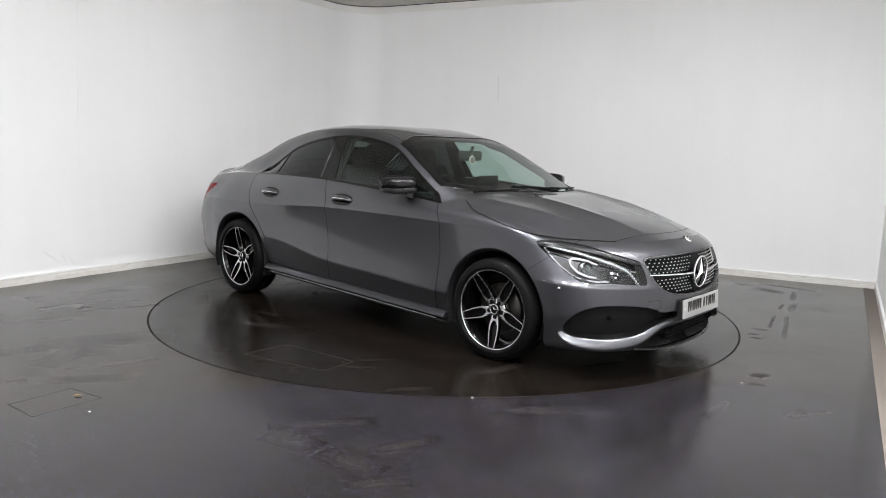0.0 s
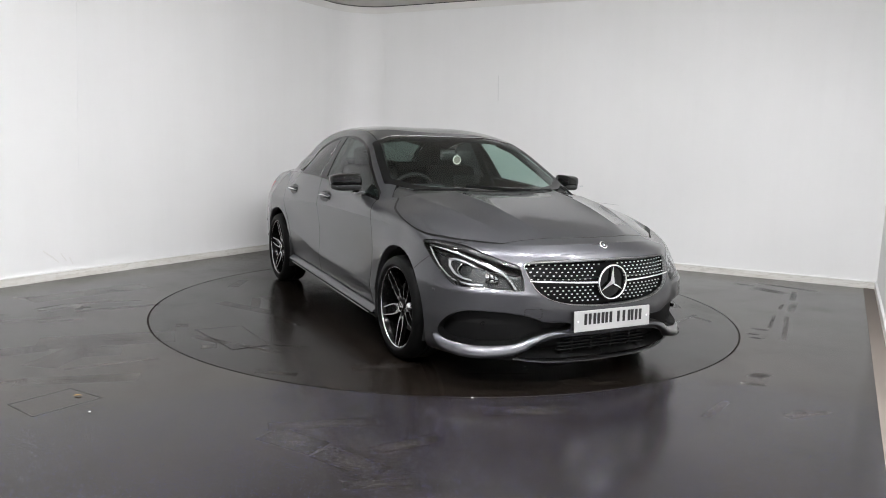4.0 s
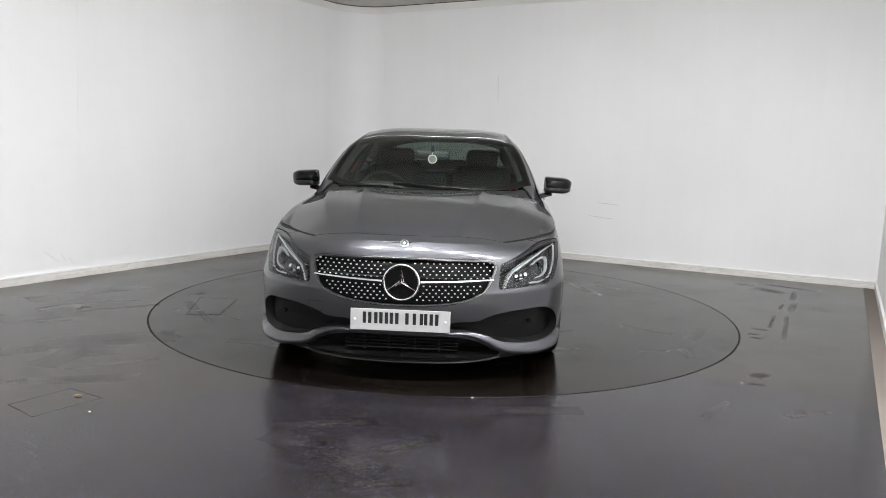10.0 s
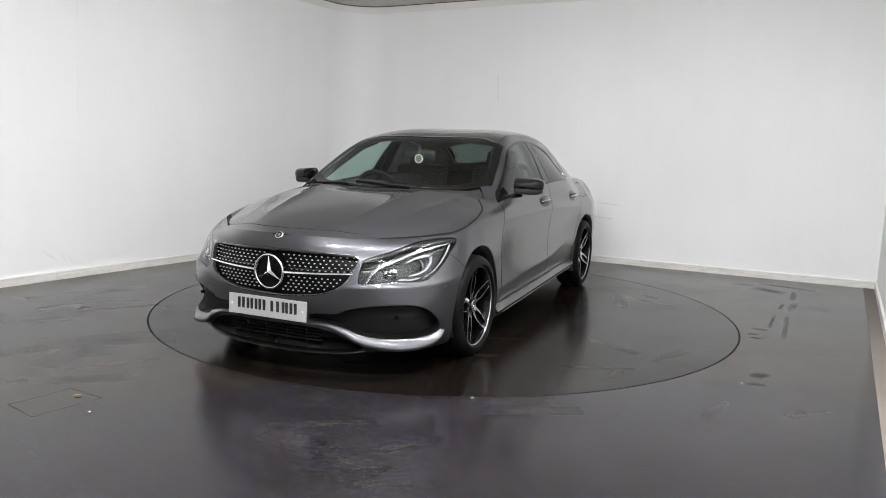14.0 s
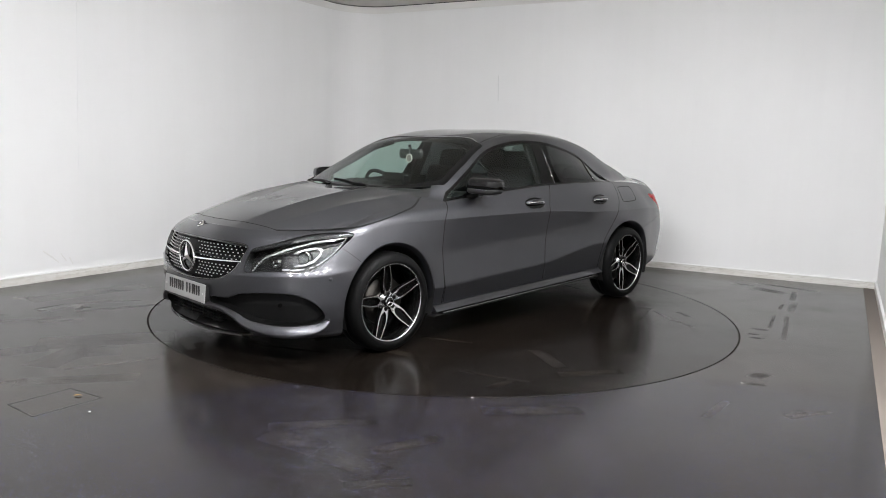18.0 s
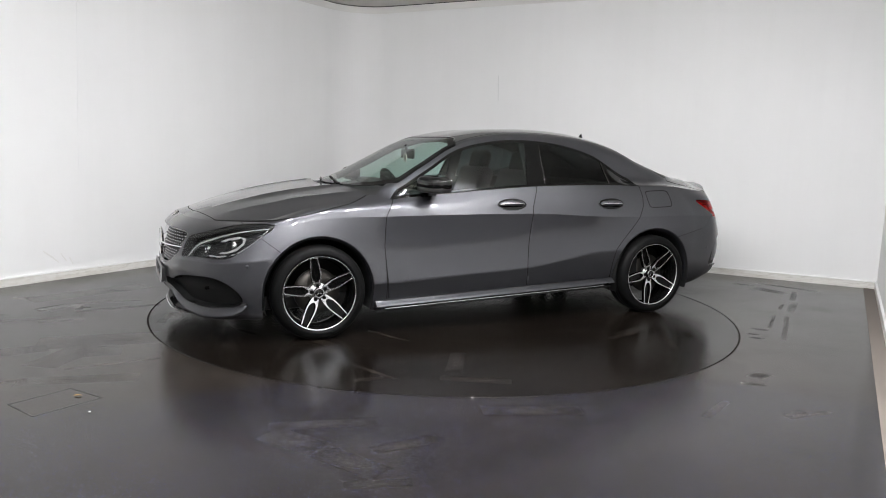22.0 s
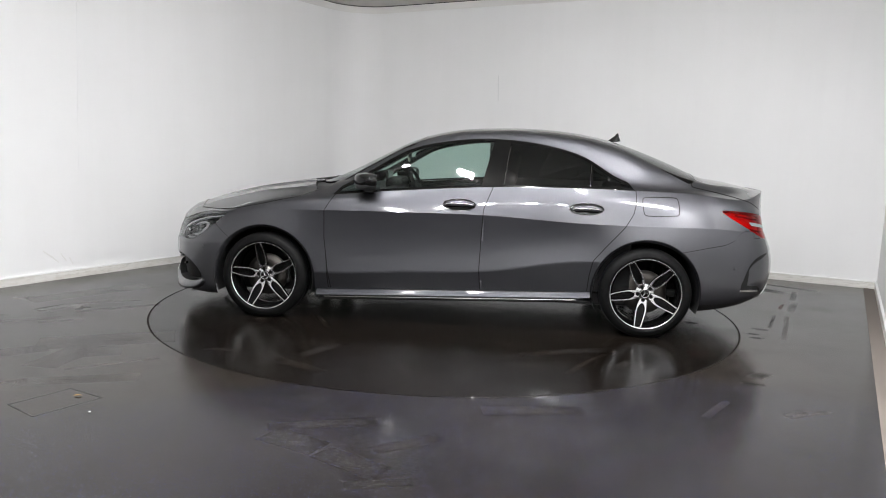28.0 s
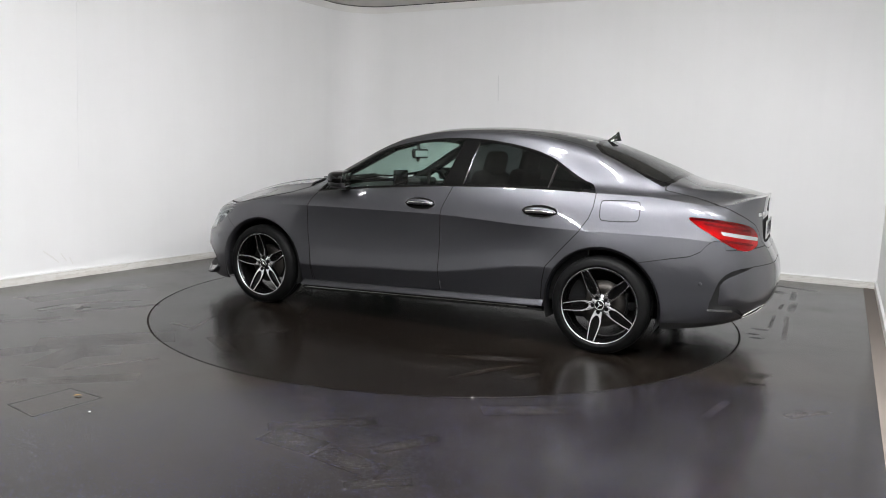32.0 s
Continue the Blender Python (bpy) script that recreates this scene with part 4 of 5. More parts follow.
        nor.append((n.x, n.y * (1 if y >= 0 else -1), -.15))
    part("front_lip", strip(pts, [.006 + .018 * (1 - abs(w) ** 3) for w in np.linspace(-1, 1, 41)], .010, nor), GLOSSBLACK, CAR, "gloss black lip")
    part("lip_trim", strip([Vector(p) + Vector((.011, 0, -.010)) for p in pts], .006, .005, nor), CHROME, CAR, "thin chrome rod added as the grip's shine of the lip")
    # winged blade from under the plate round each side intake
    def ledge(points, parent=None):
        bm = bmesh.new()
        rows = []
        ps = [(spot("wrap", along(i), z), w, h) for i, z, w, h in points]
        for k, ((p, n), w, h) in enumerate(ps):
            d = (ps[min(k + 1, len(ps) - 1)][0][0] - ps[max(k - 1, 0)][0][0]).normalized()
            s = d.cross(n).normalized()
            if s.z < 0 and abs(s.z) > .3:
                s = -s
            rows.append([bm.verts.new(p + s * (w / 2) * a + n * (h * b - .003)) for a, b in ((1, 0), (.9, .25), (.2, .85), (-.15, 1), (-.45, .85), (-.8, .3), (-1, 0))])
        for a, b in zip(rows, rows[1:]):
            for k in range(6):
                bm.faces.new((a[k], a[k + 1], b[k + 1], b[k]))
        bm.faces.new(rows[0])
        bm.faces.new(rows[-1])
        bmesh.ops.recalc_face_normals(bm, faces=bm.faces[:])
        return bm
    keys = np.array([(0.02, .300, .012, .005), (0.95, .302, .016, .007), (1.4, .296, .026, .013), (1.75, .262, .050, .024), (2.1, .218, .066, .036), (2.7, .196, .070, .048), (3.3, .198, .070, .050), (3.68, .212, .060, .042), (3.90, .238, .044, .030), (3.99, .268, .024, .012)])
    fine = np.linspace(0, 9, 46)
    pts = np.stack([hermite(np.arange(10), keys[:, c], fine) for c in range(4)], 1)
    twin("front_blade", ledge([tuple(p) for p in pts]), PAINT, "grey winged blade under the air intake", True)
    # plate
    plate = part("number_plate", placed(box((.52, .111, .006), (0, 0, 0), .002), Matrix.Translation((2.268, 0, .372)) @ Matrix.Rotation(radians(90), 4, "Z") @ Matrix.Rotation(radians(86), 4, "X")), PLATE, CAR, "white number plate")
    plate_bars(plate, 2.268, .372, 1)
    part("plate_holder", box((.03, .50, .095), (2.249, 0, .370), .004), BLACK, CAR, "black plate holder")
    part("plate_foot", box((.012, .40, .012), (2.262, 0, .312), .002), BLACK, CAR, "black foot of the plate holder")


def plate_bars(plate, x, z, s):
    """Each sign of the plate as plain upright bars of its width."""
    for c, wide in ((-.172, .046), (-.113, .044), (-.071, .014), (-.031, .046), (.055, .056), (.122, .040), (.176, .046)):
        edges = (0.0,) if wide < .02 else (-.5, .5)
        for e in edges:
            part("bar", box((.002, .0175, .080), (x + s * .0034, (c + e * (wide - .0175)) * s, z), 0), INK, plate)
    for y in (-.236, .236):
        part("bolt", placed(lathe([(.001, .003), (.006, .002), (.007, 0)], 12, "z"), Matrix.Translation((x + s * .0035, y, z)) @ Matrix.Rotation(radians(90 * s), 4, "Y")), WHITE, plate)


build_front()


def near(line, half):
    """A field over the wrap view, positive within half a width of a line; half may change along the line."""
    q = np.asarray(line, float)
    wide = np.broadcast_to(np.asarray(half, float), len(q))

    def field(v, a):
        p = np.stack([a[:, 0], v[:, 2]], 1)
        best = np.full(len(p), -1e9)
        for k in range(len(q) - 1):
            e = q[k + 1] - q[k]
            t = np.clip(((p - q[k]) @ e) / (e @ e), 0, 1)
            d = np.hypot(*(p - q[k] - t[:, None] * e).T)
            best = np.maximum(best, wide[k] + (wide[k + 1] - wide[k]) * t - d)
        return best
    return field


def build_headlamps():
    h = LEFT["headlamp"]
    wrap = lambda v, a: inside(HEADLAMP, np.stack([a[:, 0], v[:, 2]], 1))
    band_line = [(1.070, .741), (.95, .731), (.85, .714), (.75, .686), (.66, .652), (.60, .622), (.562, .585), (.540, .552), (.525, .540)]
    band_half = [.003, .006, .007, .008, .009, .0085, .007, .006, .003]
    outer_line = [(1.058, .726), (1.020, .682), (.965, .632), (.90, .588), (.84, .565), (.76, .558), (.69, .560)]
    for flip in (False, True):
        f = (lambda s: s.mirrored()) if flip else (lambda s: s)
        m = (lambda b: flipped(b)) if flip else (lambda b: b)
        root = new("headlamp", f(well(h, 0.075)).mesh("headlamp", HOUSING))
        root.parent = CAR
        tagged(root, "clear headlamp with a dark housing, unlit")
        # dark bezel under the upper edge, and the stepped daytime band below it
        brow, _ = h.cut(lambda v, a: np.minimum(np.minimum(wrap(v, a), .014 - wrap(v, a)), v[:, 2] - np.interp(a[:, 0], [.5, .6, .8, 1.0, 1.1], [.64, .66, .715, .735, .74])))
        piece("bezel", f(brow.moved(-.006)), HOUSING, "smoked upper bezel", .02, root)
        band, _ = h.cut(lambda v, a: np.minimum(near(band_line, band_half)(v, a), wrap(v, a) - .003))
        core, _ = band.cut(near([(p[0], p[1] - .004) for p in band_line], [w * .45 for w in band_half]))
        piece("band_back", f(band.moved(-.024)), DARKCHROME, "silver back of the daytime band", .014, root)
        piece("daytime_band", f(core.moved(-.019)), FROST, "bright daytime light band", .008, root)
        rim, _ = h.cut(lambda v, a: np.minimum(near(outer_line, .0036)(v, a), wrap(v, a) - .002))
        piece("light_guide", f(rim.moved(-.020)), FROST, "bright light guide along the lower edge", .010, root)
        edge, _ = h.cut(lambda v, a: np.minimum(.004 - wrap(v, a), np.interp(a[:, 0], [.49, .6, .9, 1.0], [.53, .56, .58, .60]) - v[:, 2]))
        piece("lower_edge", f(edge.moved(-.006)), DARKCHROME, "dark chrome lower edge", .008, root)
        # stepped reflector pan round the projector
        pan, _ = h.cut(lambda v, a: np.minimum(wrap(v, a) - .018, -.006 - near(band_line, band_half)(v, a)))
        floor_, _ = pan.cut(lambda v, a: np.interp(a[:, 0], [.6, .8, 1.0], [.60, .69, .72]) - v[:, 2])
        piece("reflector_pan", f(floor_.moved(-.058)), HOUSING, "dark stepped reflector pan", .01, root)
        # projector in its hooked frame
        hook = [(.745, .652), (.80, .672), (.865, .684), (.905, .672), (.900, .640), (.865, .606), (.81, .586), (.755, .582)]
        frame_, _ = h.cut(near(hook, [.003, .004, .0045, .0055, .0055, .005, .004, .003]))
        piece("projector_frame", f(frame_.moved(-.030)), FROST, "bright hooked frame of the projector", .016, root)
        p, n = spot("wrap", .805, .630)
        d = (n + Vector((1.2, 0, 0))).normalized()
        at = Matrix.Translation(p - n * .045) @ frame_of(d)
        lens = part("projector", m(placed(lathe([(.001, .022), (.012, .020), (.022, .014), (.030, .004), (.033, -.01)], 32, "z"), at)), LENS, root, "round projector lens", True)
        part("projector_ring", m(placed(lathe([(.033, -.01), (.0345, .006), (.038, .006), (.040, -.03)], 32, "z"), at)), DARKCHROME, lens, "dark chrome ring", True)
        part("projector_bowl", m(placed(lathe([(.001, -.03), (.02, -.025), (.033, -.008)], 32, "z"), at)), SHADEDCHROME, lens, "chrome bowl, its shade put into the colour", True)
        # faceted reflector beside it
        p, n = spot("wrap", .655, .590)
        at = Matrix.Translation(p - n * .045) @ frame_of((n + Vector((.8, 0, 0))).normalized())
        for i in range(3):
            for k in range(2):
                facet = box((.022, .021, .016), (-.026 + .025 * i, -.014 + .024 * k + .004 * i, .004 * i), .005, Matrix.Rotation(radians(14 * (i - 1)), 4, "Y") @ Matrix.Rotation(radians(18 - 30 * k), 4, "X"))
                part("reflector", m(placed(facet, at)), CHROME if (i + k) % 2 else DARKCHROME, root, "faceted chrome reflector")
        lens = piece("lens", f(h.moved(-.001)), LENS, "clear lens", 0, root)
        lens.visible_shadow = False


build_headlamps()


def build_tail():
    t = LEFT["tail"]
    wrap = lambda v, a: inside(TAIL, np.stack([a[:, 0], v[:, 2]], 1))
    for flip in (False, True):
        f = (lambda s: s.mirrored()) if flip else (lambda s: s)
        root = new("tail_lamp", f(well(t, 0.035)).mesh("tail_lamp", RED))
        root.parent = CAR
        tagged(root, "red tail lamp with a white reversing strip, unlit")
        slope = lambda a: .805 - .14 * (a[:, 0] - along(11.9))
        white, _ = t.cut(lambda v, a: np.minimum(np.minimum(.0105 - np.abs(v[:, 2] - slope(a)), a[:, 0] - along(11.85)), wrap(v, a) - .010))
        piece("reversing_strip", f(white.moved(.0015)), FROST, "white reversing strip", .004, root)
        for k, (c, w) in enumerate(((.045, .006), (-.035, .006))):
            line, _ = t.cut(lambda v, a: np.minimum(np.minimum(w - np.abs(v[:, 2] - slope(a) - c), a[:, 0] - along(11.6)), wrap(v, a) - .012))
            piece("light_bar", f(line.moved(-.014)), DEEPRED, "deep red bar", .006, root)
        lens = piece("lens", f(t), RED_LENS, "red lens", 0, root)
        lens.visible_shadow = False
    # rear plate, in a recess of the boot lid
    recess = piece("plate_recess", well(LEFT["plate_recess"], .028).both(), BLACK, "black recess of the boot lid", 0)
    p, n = spot("back", 0, .797)
    plate = part("number_plate", placed(box((.52, .111, .006), (0, 0, 0), .002), Matrix.Translation((p.x - .010, 0, .797)) @ Matrix.Rotation(radians(-90), 4, "Z") @ Matrix.Rotation(radians(88), 4, "X")), PLATE, CAR, "white number plate")
    plate_bars(plate, p.x - .010, .797, -1)
    # model marks as plain bars
    for k in range(6):
        y = .40 - .026 * k - (.01 if k > 2 else 0)
        p, n = spot("back", y, .905)
        part("model_mark", placed(box((.016, .022, .003), (0, 0, 0), .0008), Matrix.Translation(p + n * .002) @ frame_of(n)), CHROME, CAR, "small chrome bar of the model mark")
    p, n = spot("back", 0, .95)
    part("boot_badge", placed(ring_mesh(.04, .004, 32), Matrix.Translation(p + n * .004) @ frame_of(n)), CHROME, CAR, "round chrome badge", True)
    # exhaust tips: flat oval rims let into the lower edge
    loop_ = []
    for k in range(36):
        w = 2 * math.pi * k / 36
        c, s = math.cos(w), math.sin(w)
        along_, up_ = math.copysign(abs(c) ** .7, c), math.copysign(abs(s) ** .7, s)
        q, n = spot("wrap", 5.11 + .105 * along_, .318 + .020 * along_ + .020 * up_)
        loop_.append(q + n * .002)
    tips = twin("exhaust_tip", tube(loop_, .0055, 8, None, True), CHROME, "flat oval chrome exhaust rim", True)
    # no hollow: a flat near-black face stands in for the mouth's shade
    bm = bmesh.new()
    bm.faces.new([bm.verts.new(q - Vector((0, 0, 0))) for q in loop_])
    for t_, b_ in zip(tips, (bm, flipped(bm))):
        part("exhaust_mouth", b_, GAP, t_, "flat near-black face, the open mouth's shade as colour")
    # sensor and reflector, raised edge of the side vent
    p, n = spot("wrap", 4.71, .502)
    twin("parking_sensor", placed(lathe([(.001, .002), (.009, .002), (.011, .0005), (.012, -.004)], 16, "z"), Matrix.Translation(p) @ frame_of(n)), PAINT, "round grey parking sensor", True)
    ps = [spot("wrap", a, .352 - .05 * (a - 4.755)) for a in (4.757, 4.80, 4.85, 4.89)]
    twin("vent_blade", strip([p - n * .002 for p, n in ps], .016, .009, [n for _, n in ps]), SILVER, "silver blade at the vent's foot")


build_tail()


def build_side_details():
    # sills: an upward ledge, a dark slot and a bright blade below it
    def sweep(section, x0, x1, count=24):
        bm = bmesh.new()
        rows = []
        for x in np.linspace(x0, x1, count):
            rows.append([bm.verts.new((x, y, sill_top(x) + dz)) for y, dz in section])
        for a, b in zip(rows, rows[1:]):
            for k in range(len(section) - 1):
                bm.faces.new((a[k], a[k + 1], b[k + 1], b[k]))
        bm.faces.new(rows[0])
        bm.faces.new(rows[-1][::-1])
        bmesh.ops.recalc_face_normals(bm, faces=bm.faces[:])
        return bm
    sills = twin("sill", sweep([(.72, -.03), (.80, .004), (.840, -.002), (.869, -.025), (.873, -.033), (.855, -.037), (.72, -.05)], .962, -.978), PAINT, "grey sill ledge")
    slot = sweep([(.72, -.033), (.846, -.034), (.846, -.046), (.72, -.05)], .93, -.93)
    blade = sweep([(.72, -.047), (.850, -.044), (.874, -.045), (.876, -.050), (.860, -.058), (.72, -.062)], .90, -.88)
    foot = sweep([(.72, -.056), (.852, -.058), (.846, -.072), (.72, -.076)], .95, -.965)
    for s, k in zip(sills, (0, 1)):
        f = flipped if k else (lambda b: b.copy())
        part("sill_slot", f(slot), BLACK, s, "dark slot along the sill")
        part("sill_blade", f(blade), DARKCHROME, s, "bright blade along the sill")
        part("sill_foot", f(foot), BLACK, s, "black foot of the sill")
    # door handles; each shallow bowl is a black oval, its shade put into colour
    for door, (x, z) in zip((0, 2), ((-.052, .872), (-.925, .872))):
        p, n = spot("side", x, z)
        n = Vector((0, n.y, n.z)).normalized()
        m = Matrix.Translation(p) @ frame_of(n)
        bowl = bmesh.new()
        rings = []
        for sc, d in ((1.0, .0012), (.93, .0022), (.80, .0012), (.5, .0010), (.05, .0010)):
            ring = []
            for k in range(40):
                w = 2 * math.pi * k / 40
                q, nq = spot("side", x + sc * .118 * math.cos(w), z + sc * .040 * math.sin(w))
                ring.append(bowl.verts.new(m.inverted() @ (q + nq * d)))
            rings.append(ring)
        for a, b in zip(rings, rings[1:]):
            for k in range(40):
                bowl.faces.new((a[k], a[(k + 1) % 40], b[(k + 1) % 40], b[k]))
        bmesh.ops.recalc_face_normals(bowl, faces=bowl.faces[:])
        grip = bmesh.new()
        rings = []
        for s in np.linspace(-1, 1, 17):
            hgt = .019 * (1 - abs(s) ** 3) ** .5 + .0015
            out = .030 * (1 - s ** 4) + .004
            rings.append([grip.verts.new((s * .108, hgt * math.cos(w) + .004 * (1 - s * s), out - .012 + .010 * math.sin(w))) for w in [2 * math.pi * k / 14 for k in range(14)]])
        for a, b in zip(rings, rings[1:]):
            for k in range(14):
                grip.faces.new((a[k], a[(k + 1) % 14], b[(k + 1) % 14], b[k]))
        grip.faces.new(rings[0])
        grip.faces.new(rings[-1])
        bmesh.ops.recalc_face_normals(grip, faces=grip.faces[:])
        # the grip's highlight is added as a thin chrome rod
        shine = tube([(s * .104, -.004 * s * s - .002, .030 * (1 - s ** 4) + .004) for s in np.linspace(-.97, .97, 15)], .0045, 8)
        rim = tube([m.inverted() @ spot("side", x + .119 * math.cos(w), z + .041 * math.sin(w))[0] for w in [2 * math.pi * k / 40 for k in range(40)]], .0028, 6, None, True)
        for k, side in enumerate((bowl, grip, shine, rim)):
            placed(side, m)
        for flip in (0, 1):
            f = flipped if flip else (lambda b: b.copy())
            parent = DOORS[door + flip]
            part("handle_bowl", f(bowl), GLOSSBLACK, parent, "black oval on the door, the recess's shade as colour", True)
            part("bowl_rim", f(rim), PAINT, parent, "", True)
            h = part("handle", f(grip), PAINT, parent, "grey pull handle", True)
            part("handle_shine", f(shine), CHROME, h, "chrome rod added as the grip's shine", True)
    # mirrors
    def housing(sx, sy, sz, power, bm=None):
        bm = bm or bmesh.new()
        rings = []
        for i in range(1, 20):
            t = -math.pi / 2 + math.pi * i / 20
            c, s = math.cos(t), math.sin(t)
            rings.append([])
            for k in range(32):
                w = 2 * math.pi * k / 32
                cx, cy = math.cos(w), math.sin(w)
                e = lambda q: math.copysign(abs(q) ** power, q)
                x = sx * e(c) * e(cx)
                if x < 0:
                    x *= 0.35
                rings[-1].append(bm.verts.new((x, sy * e(s), sz * e(c) * e(cy))))
        for a, b in zip(rings, rings[1:]):
            for k in range(32):
                bm.faces.new((a[k], a[(k + 1) % 32], b[(k + 1) % 32], b[k]))
        bm.faces.new(rings[0])
        bm.faces.new(rings[-1])
        bmesh.ops.recalc_face_normals(bm, faces=bm.faces[:])
        return bm

    def cap(low, high, bm=None):
        """Sections from the inner end of a mirror to its outer end: a flat back, a rounded front."""
        bm = bm or bmesh.new()
        rings = []
        for t in np.linspace(0, 1, 15):
            shrink = (1 - max(0.0, (t - .55) / .45) ** 2.6 * .42) * (1 - .10 * (1 - min(1, t / .08)))
            bow = .118 * shrink * (1 - .16 * t)
            ring = []
            for k in range(28):
                w = 2 * math.pi * k / 28
                c, q = math.cos(w), math.sin(w)
                e = lambda g, n=.42: math.copysign(abs(g) ** n, g)
                x = bow * (e(c, .55) if c > 0 else .30 * e(c, .3)) * (1 - .18 * max(0, q))
                z = low + (high - low) * (.5 + .5 * e(q) * shrink)
                ring.append(bm.verts.new((x - .035 * t * t, -.098 + .190 * t, z + .006 * t)))
            rings.append(ring)
        for p, q in zip(rings, rings[1:]):
            for k in range(28):
                bm.faces.new((p[k], p[(k + 1) % 28], q[(k + 1) % 28], q[k]))
        bm.faces.new(rings[0])
        bm.faces.new(rings[-1])
        bmesh.ops.recalc_face_normals(bm, faces=bm.faces[:])
        return bm

    m = Matrix.Translation((.565, .930, 1.004)) @ Matrix.Rotation(radians(-5), 4, "X") @ Matrix.Rotation(radians(8), 4, "Z")
    shells = twin("mirror", placed(cap(-.030, .064), m), GLOSSBLACK, "gloss black door mirror", True)
    low = placed(cap(-.052, .030), m @ Matrix.Diagonal((.97, .97, 1, 1)))
    blades = placed(box((.004, .125, .007), (.106, .012, -.008), .0015), m)
    glass = placed(box((.004, .15, .085), (-.040, -.01, .005), .001), m)
    foot = strip([(.60, .78, .915), (.595, .83, .928), (.585, .88, .938)], [.09, .07, .06], .03, [(0, 0, 1)] * 3)
    for s, k in zip(shells, (0, 1)):
        f = flipped if k else (lambda b: b.copy())
        part("mirror_base", f(low), BLACK, s, "black mirror underside", True)
        part("mirror_glass", f(glass), CHROME, s, "mirror glass")
        part("indicator", f(blades), LENS, s, "clear indicator strip")
        part("mirror_arm", f(foot), GLOSSBLACK, s, "black mirror arm")
    # roof aerial
    fin = bmesh.new()
    rows = []
    for s, hgt, wid in ((0, .004, .010), (.2, .014, .020), (.45, .030, .018), (.7, .048, .011), (.84, .064, .005), (.92, .066, .004), (.95, .035, .010), (1.0, .003, .012)):
        x = .055 - .13 * s
        rows.append([fin.verts.new((x, wid * c, hgt * d - .006)) for c, d in ((-1, 0), (-.7, .5), (-.15, .95), (0, 1), (.15, .95), (.7, .5), (1, 0))])
    for a, b in zip(rows, rows[1:]):
        for k in range(6):
            fin.faces.new((a[k], a[k + 1], b[k + 1], b[k]))
    fin.faces.new(rows[0])
    fin.faces.new(rows[-1])
    bmesh.ops.recalc_face_normals(fin, faces=fin.faces[:])
    p, n = spot("top", -1.15, 0)
    part("aerial", placed(fin, Matrix.Translation(p) @ Matrix.Rotation(radians(9), 4, "Y")), GLOSSBLACK, CAR, "black fin aerial", True)
    # wipers
    for a, b in (((1.09, .40, .0), (.98, -.22, .0)), ((1.085, -.12, .0), (.955, -.60, .0))):
        pts, nor = [], []
        for s in np.linspace(0, 1, 9):
            x, y = a[0] + (b[0] - a[0]) * s, a[1] + (b[1] - a[1]) * s
            p, n = spot("top", x, abs(y))
            pts.append(Vector((p.x, y, p.z)) + Vector((0, 0, .002 + (.008 if s < .5 else .004))))
            nor.append((n.x, 0, n.z))
        arm = part("wiper", tube(pts[:6], .006, 8), BLACK, CAR, "black wiper arm", True)
        part("wiper_blade", strip([Vector(q) - Vector((0, 0, .010)) for q in pts[2:]], .012, .012, nor[2:]), RUBBER, arm, "black wiper blade")


build_side_details()


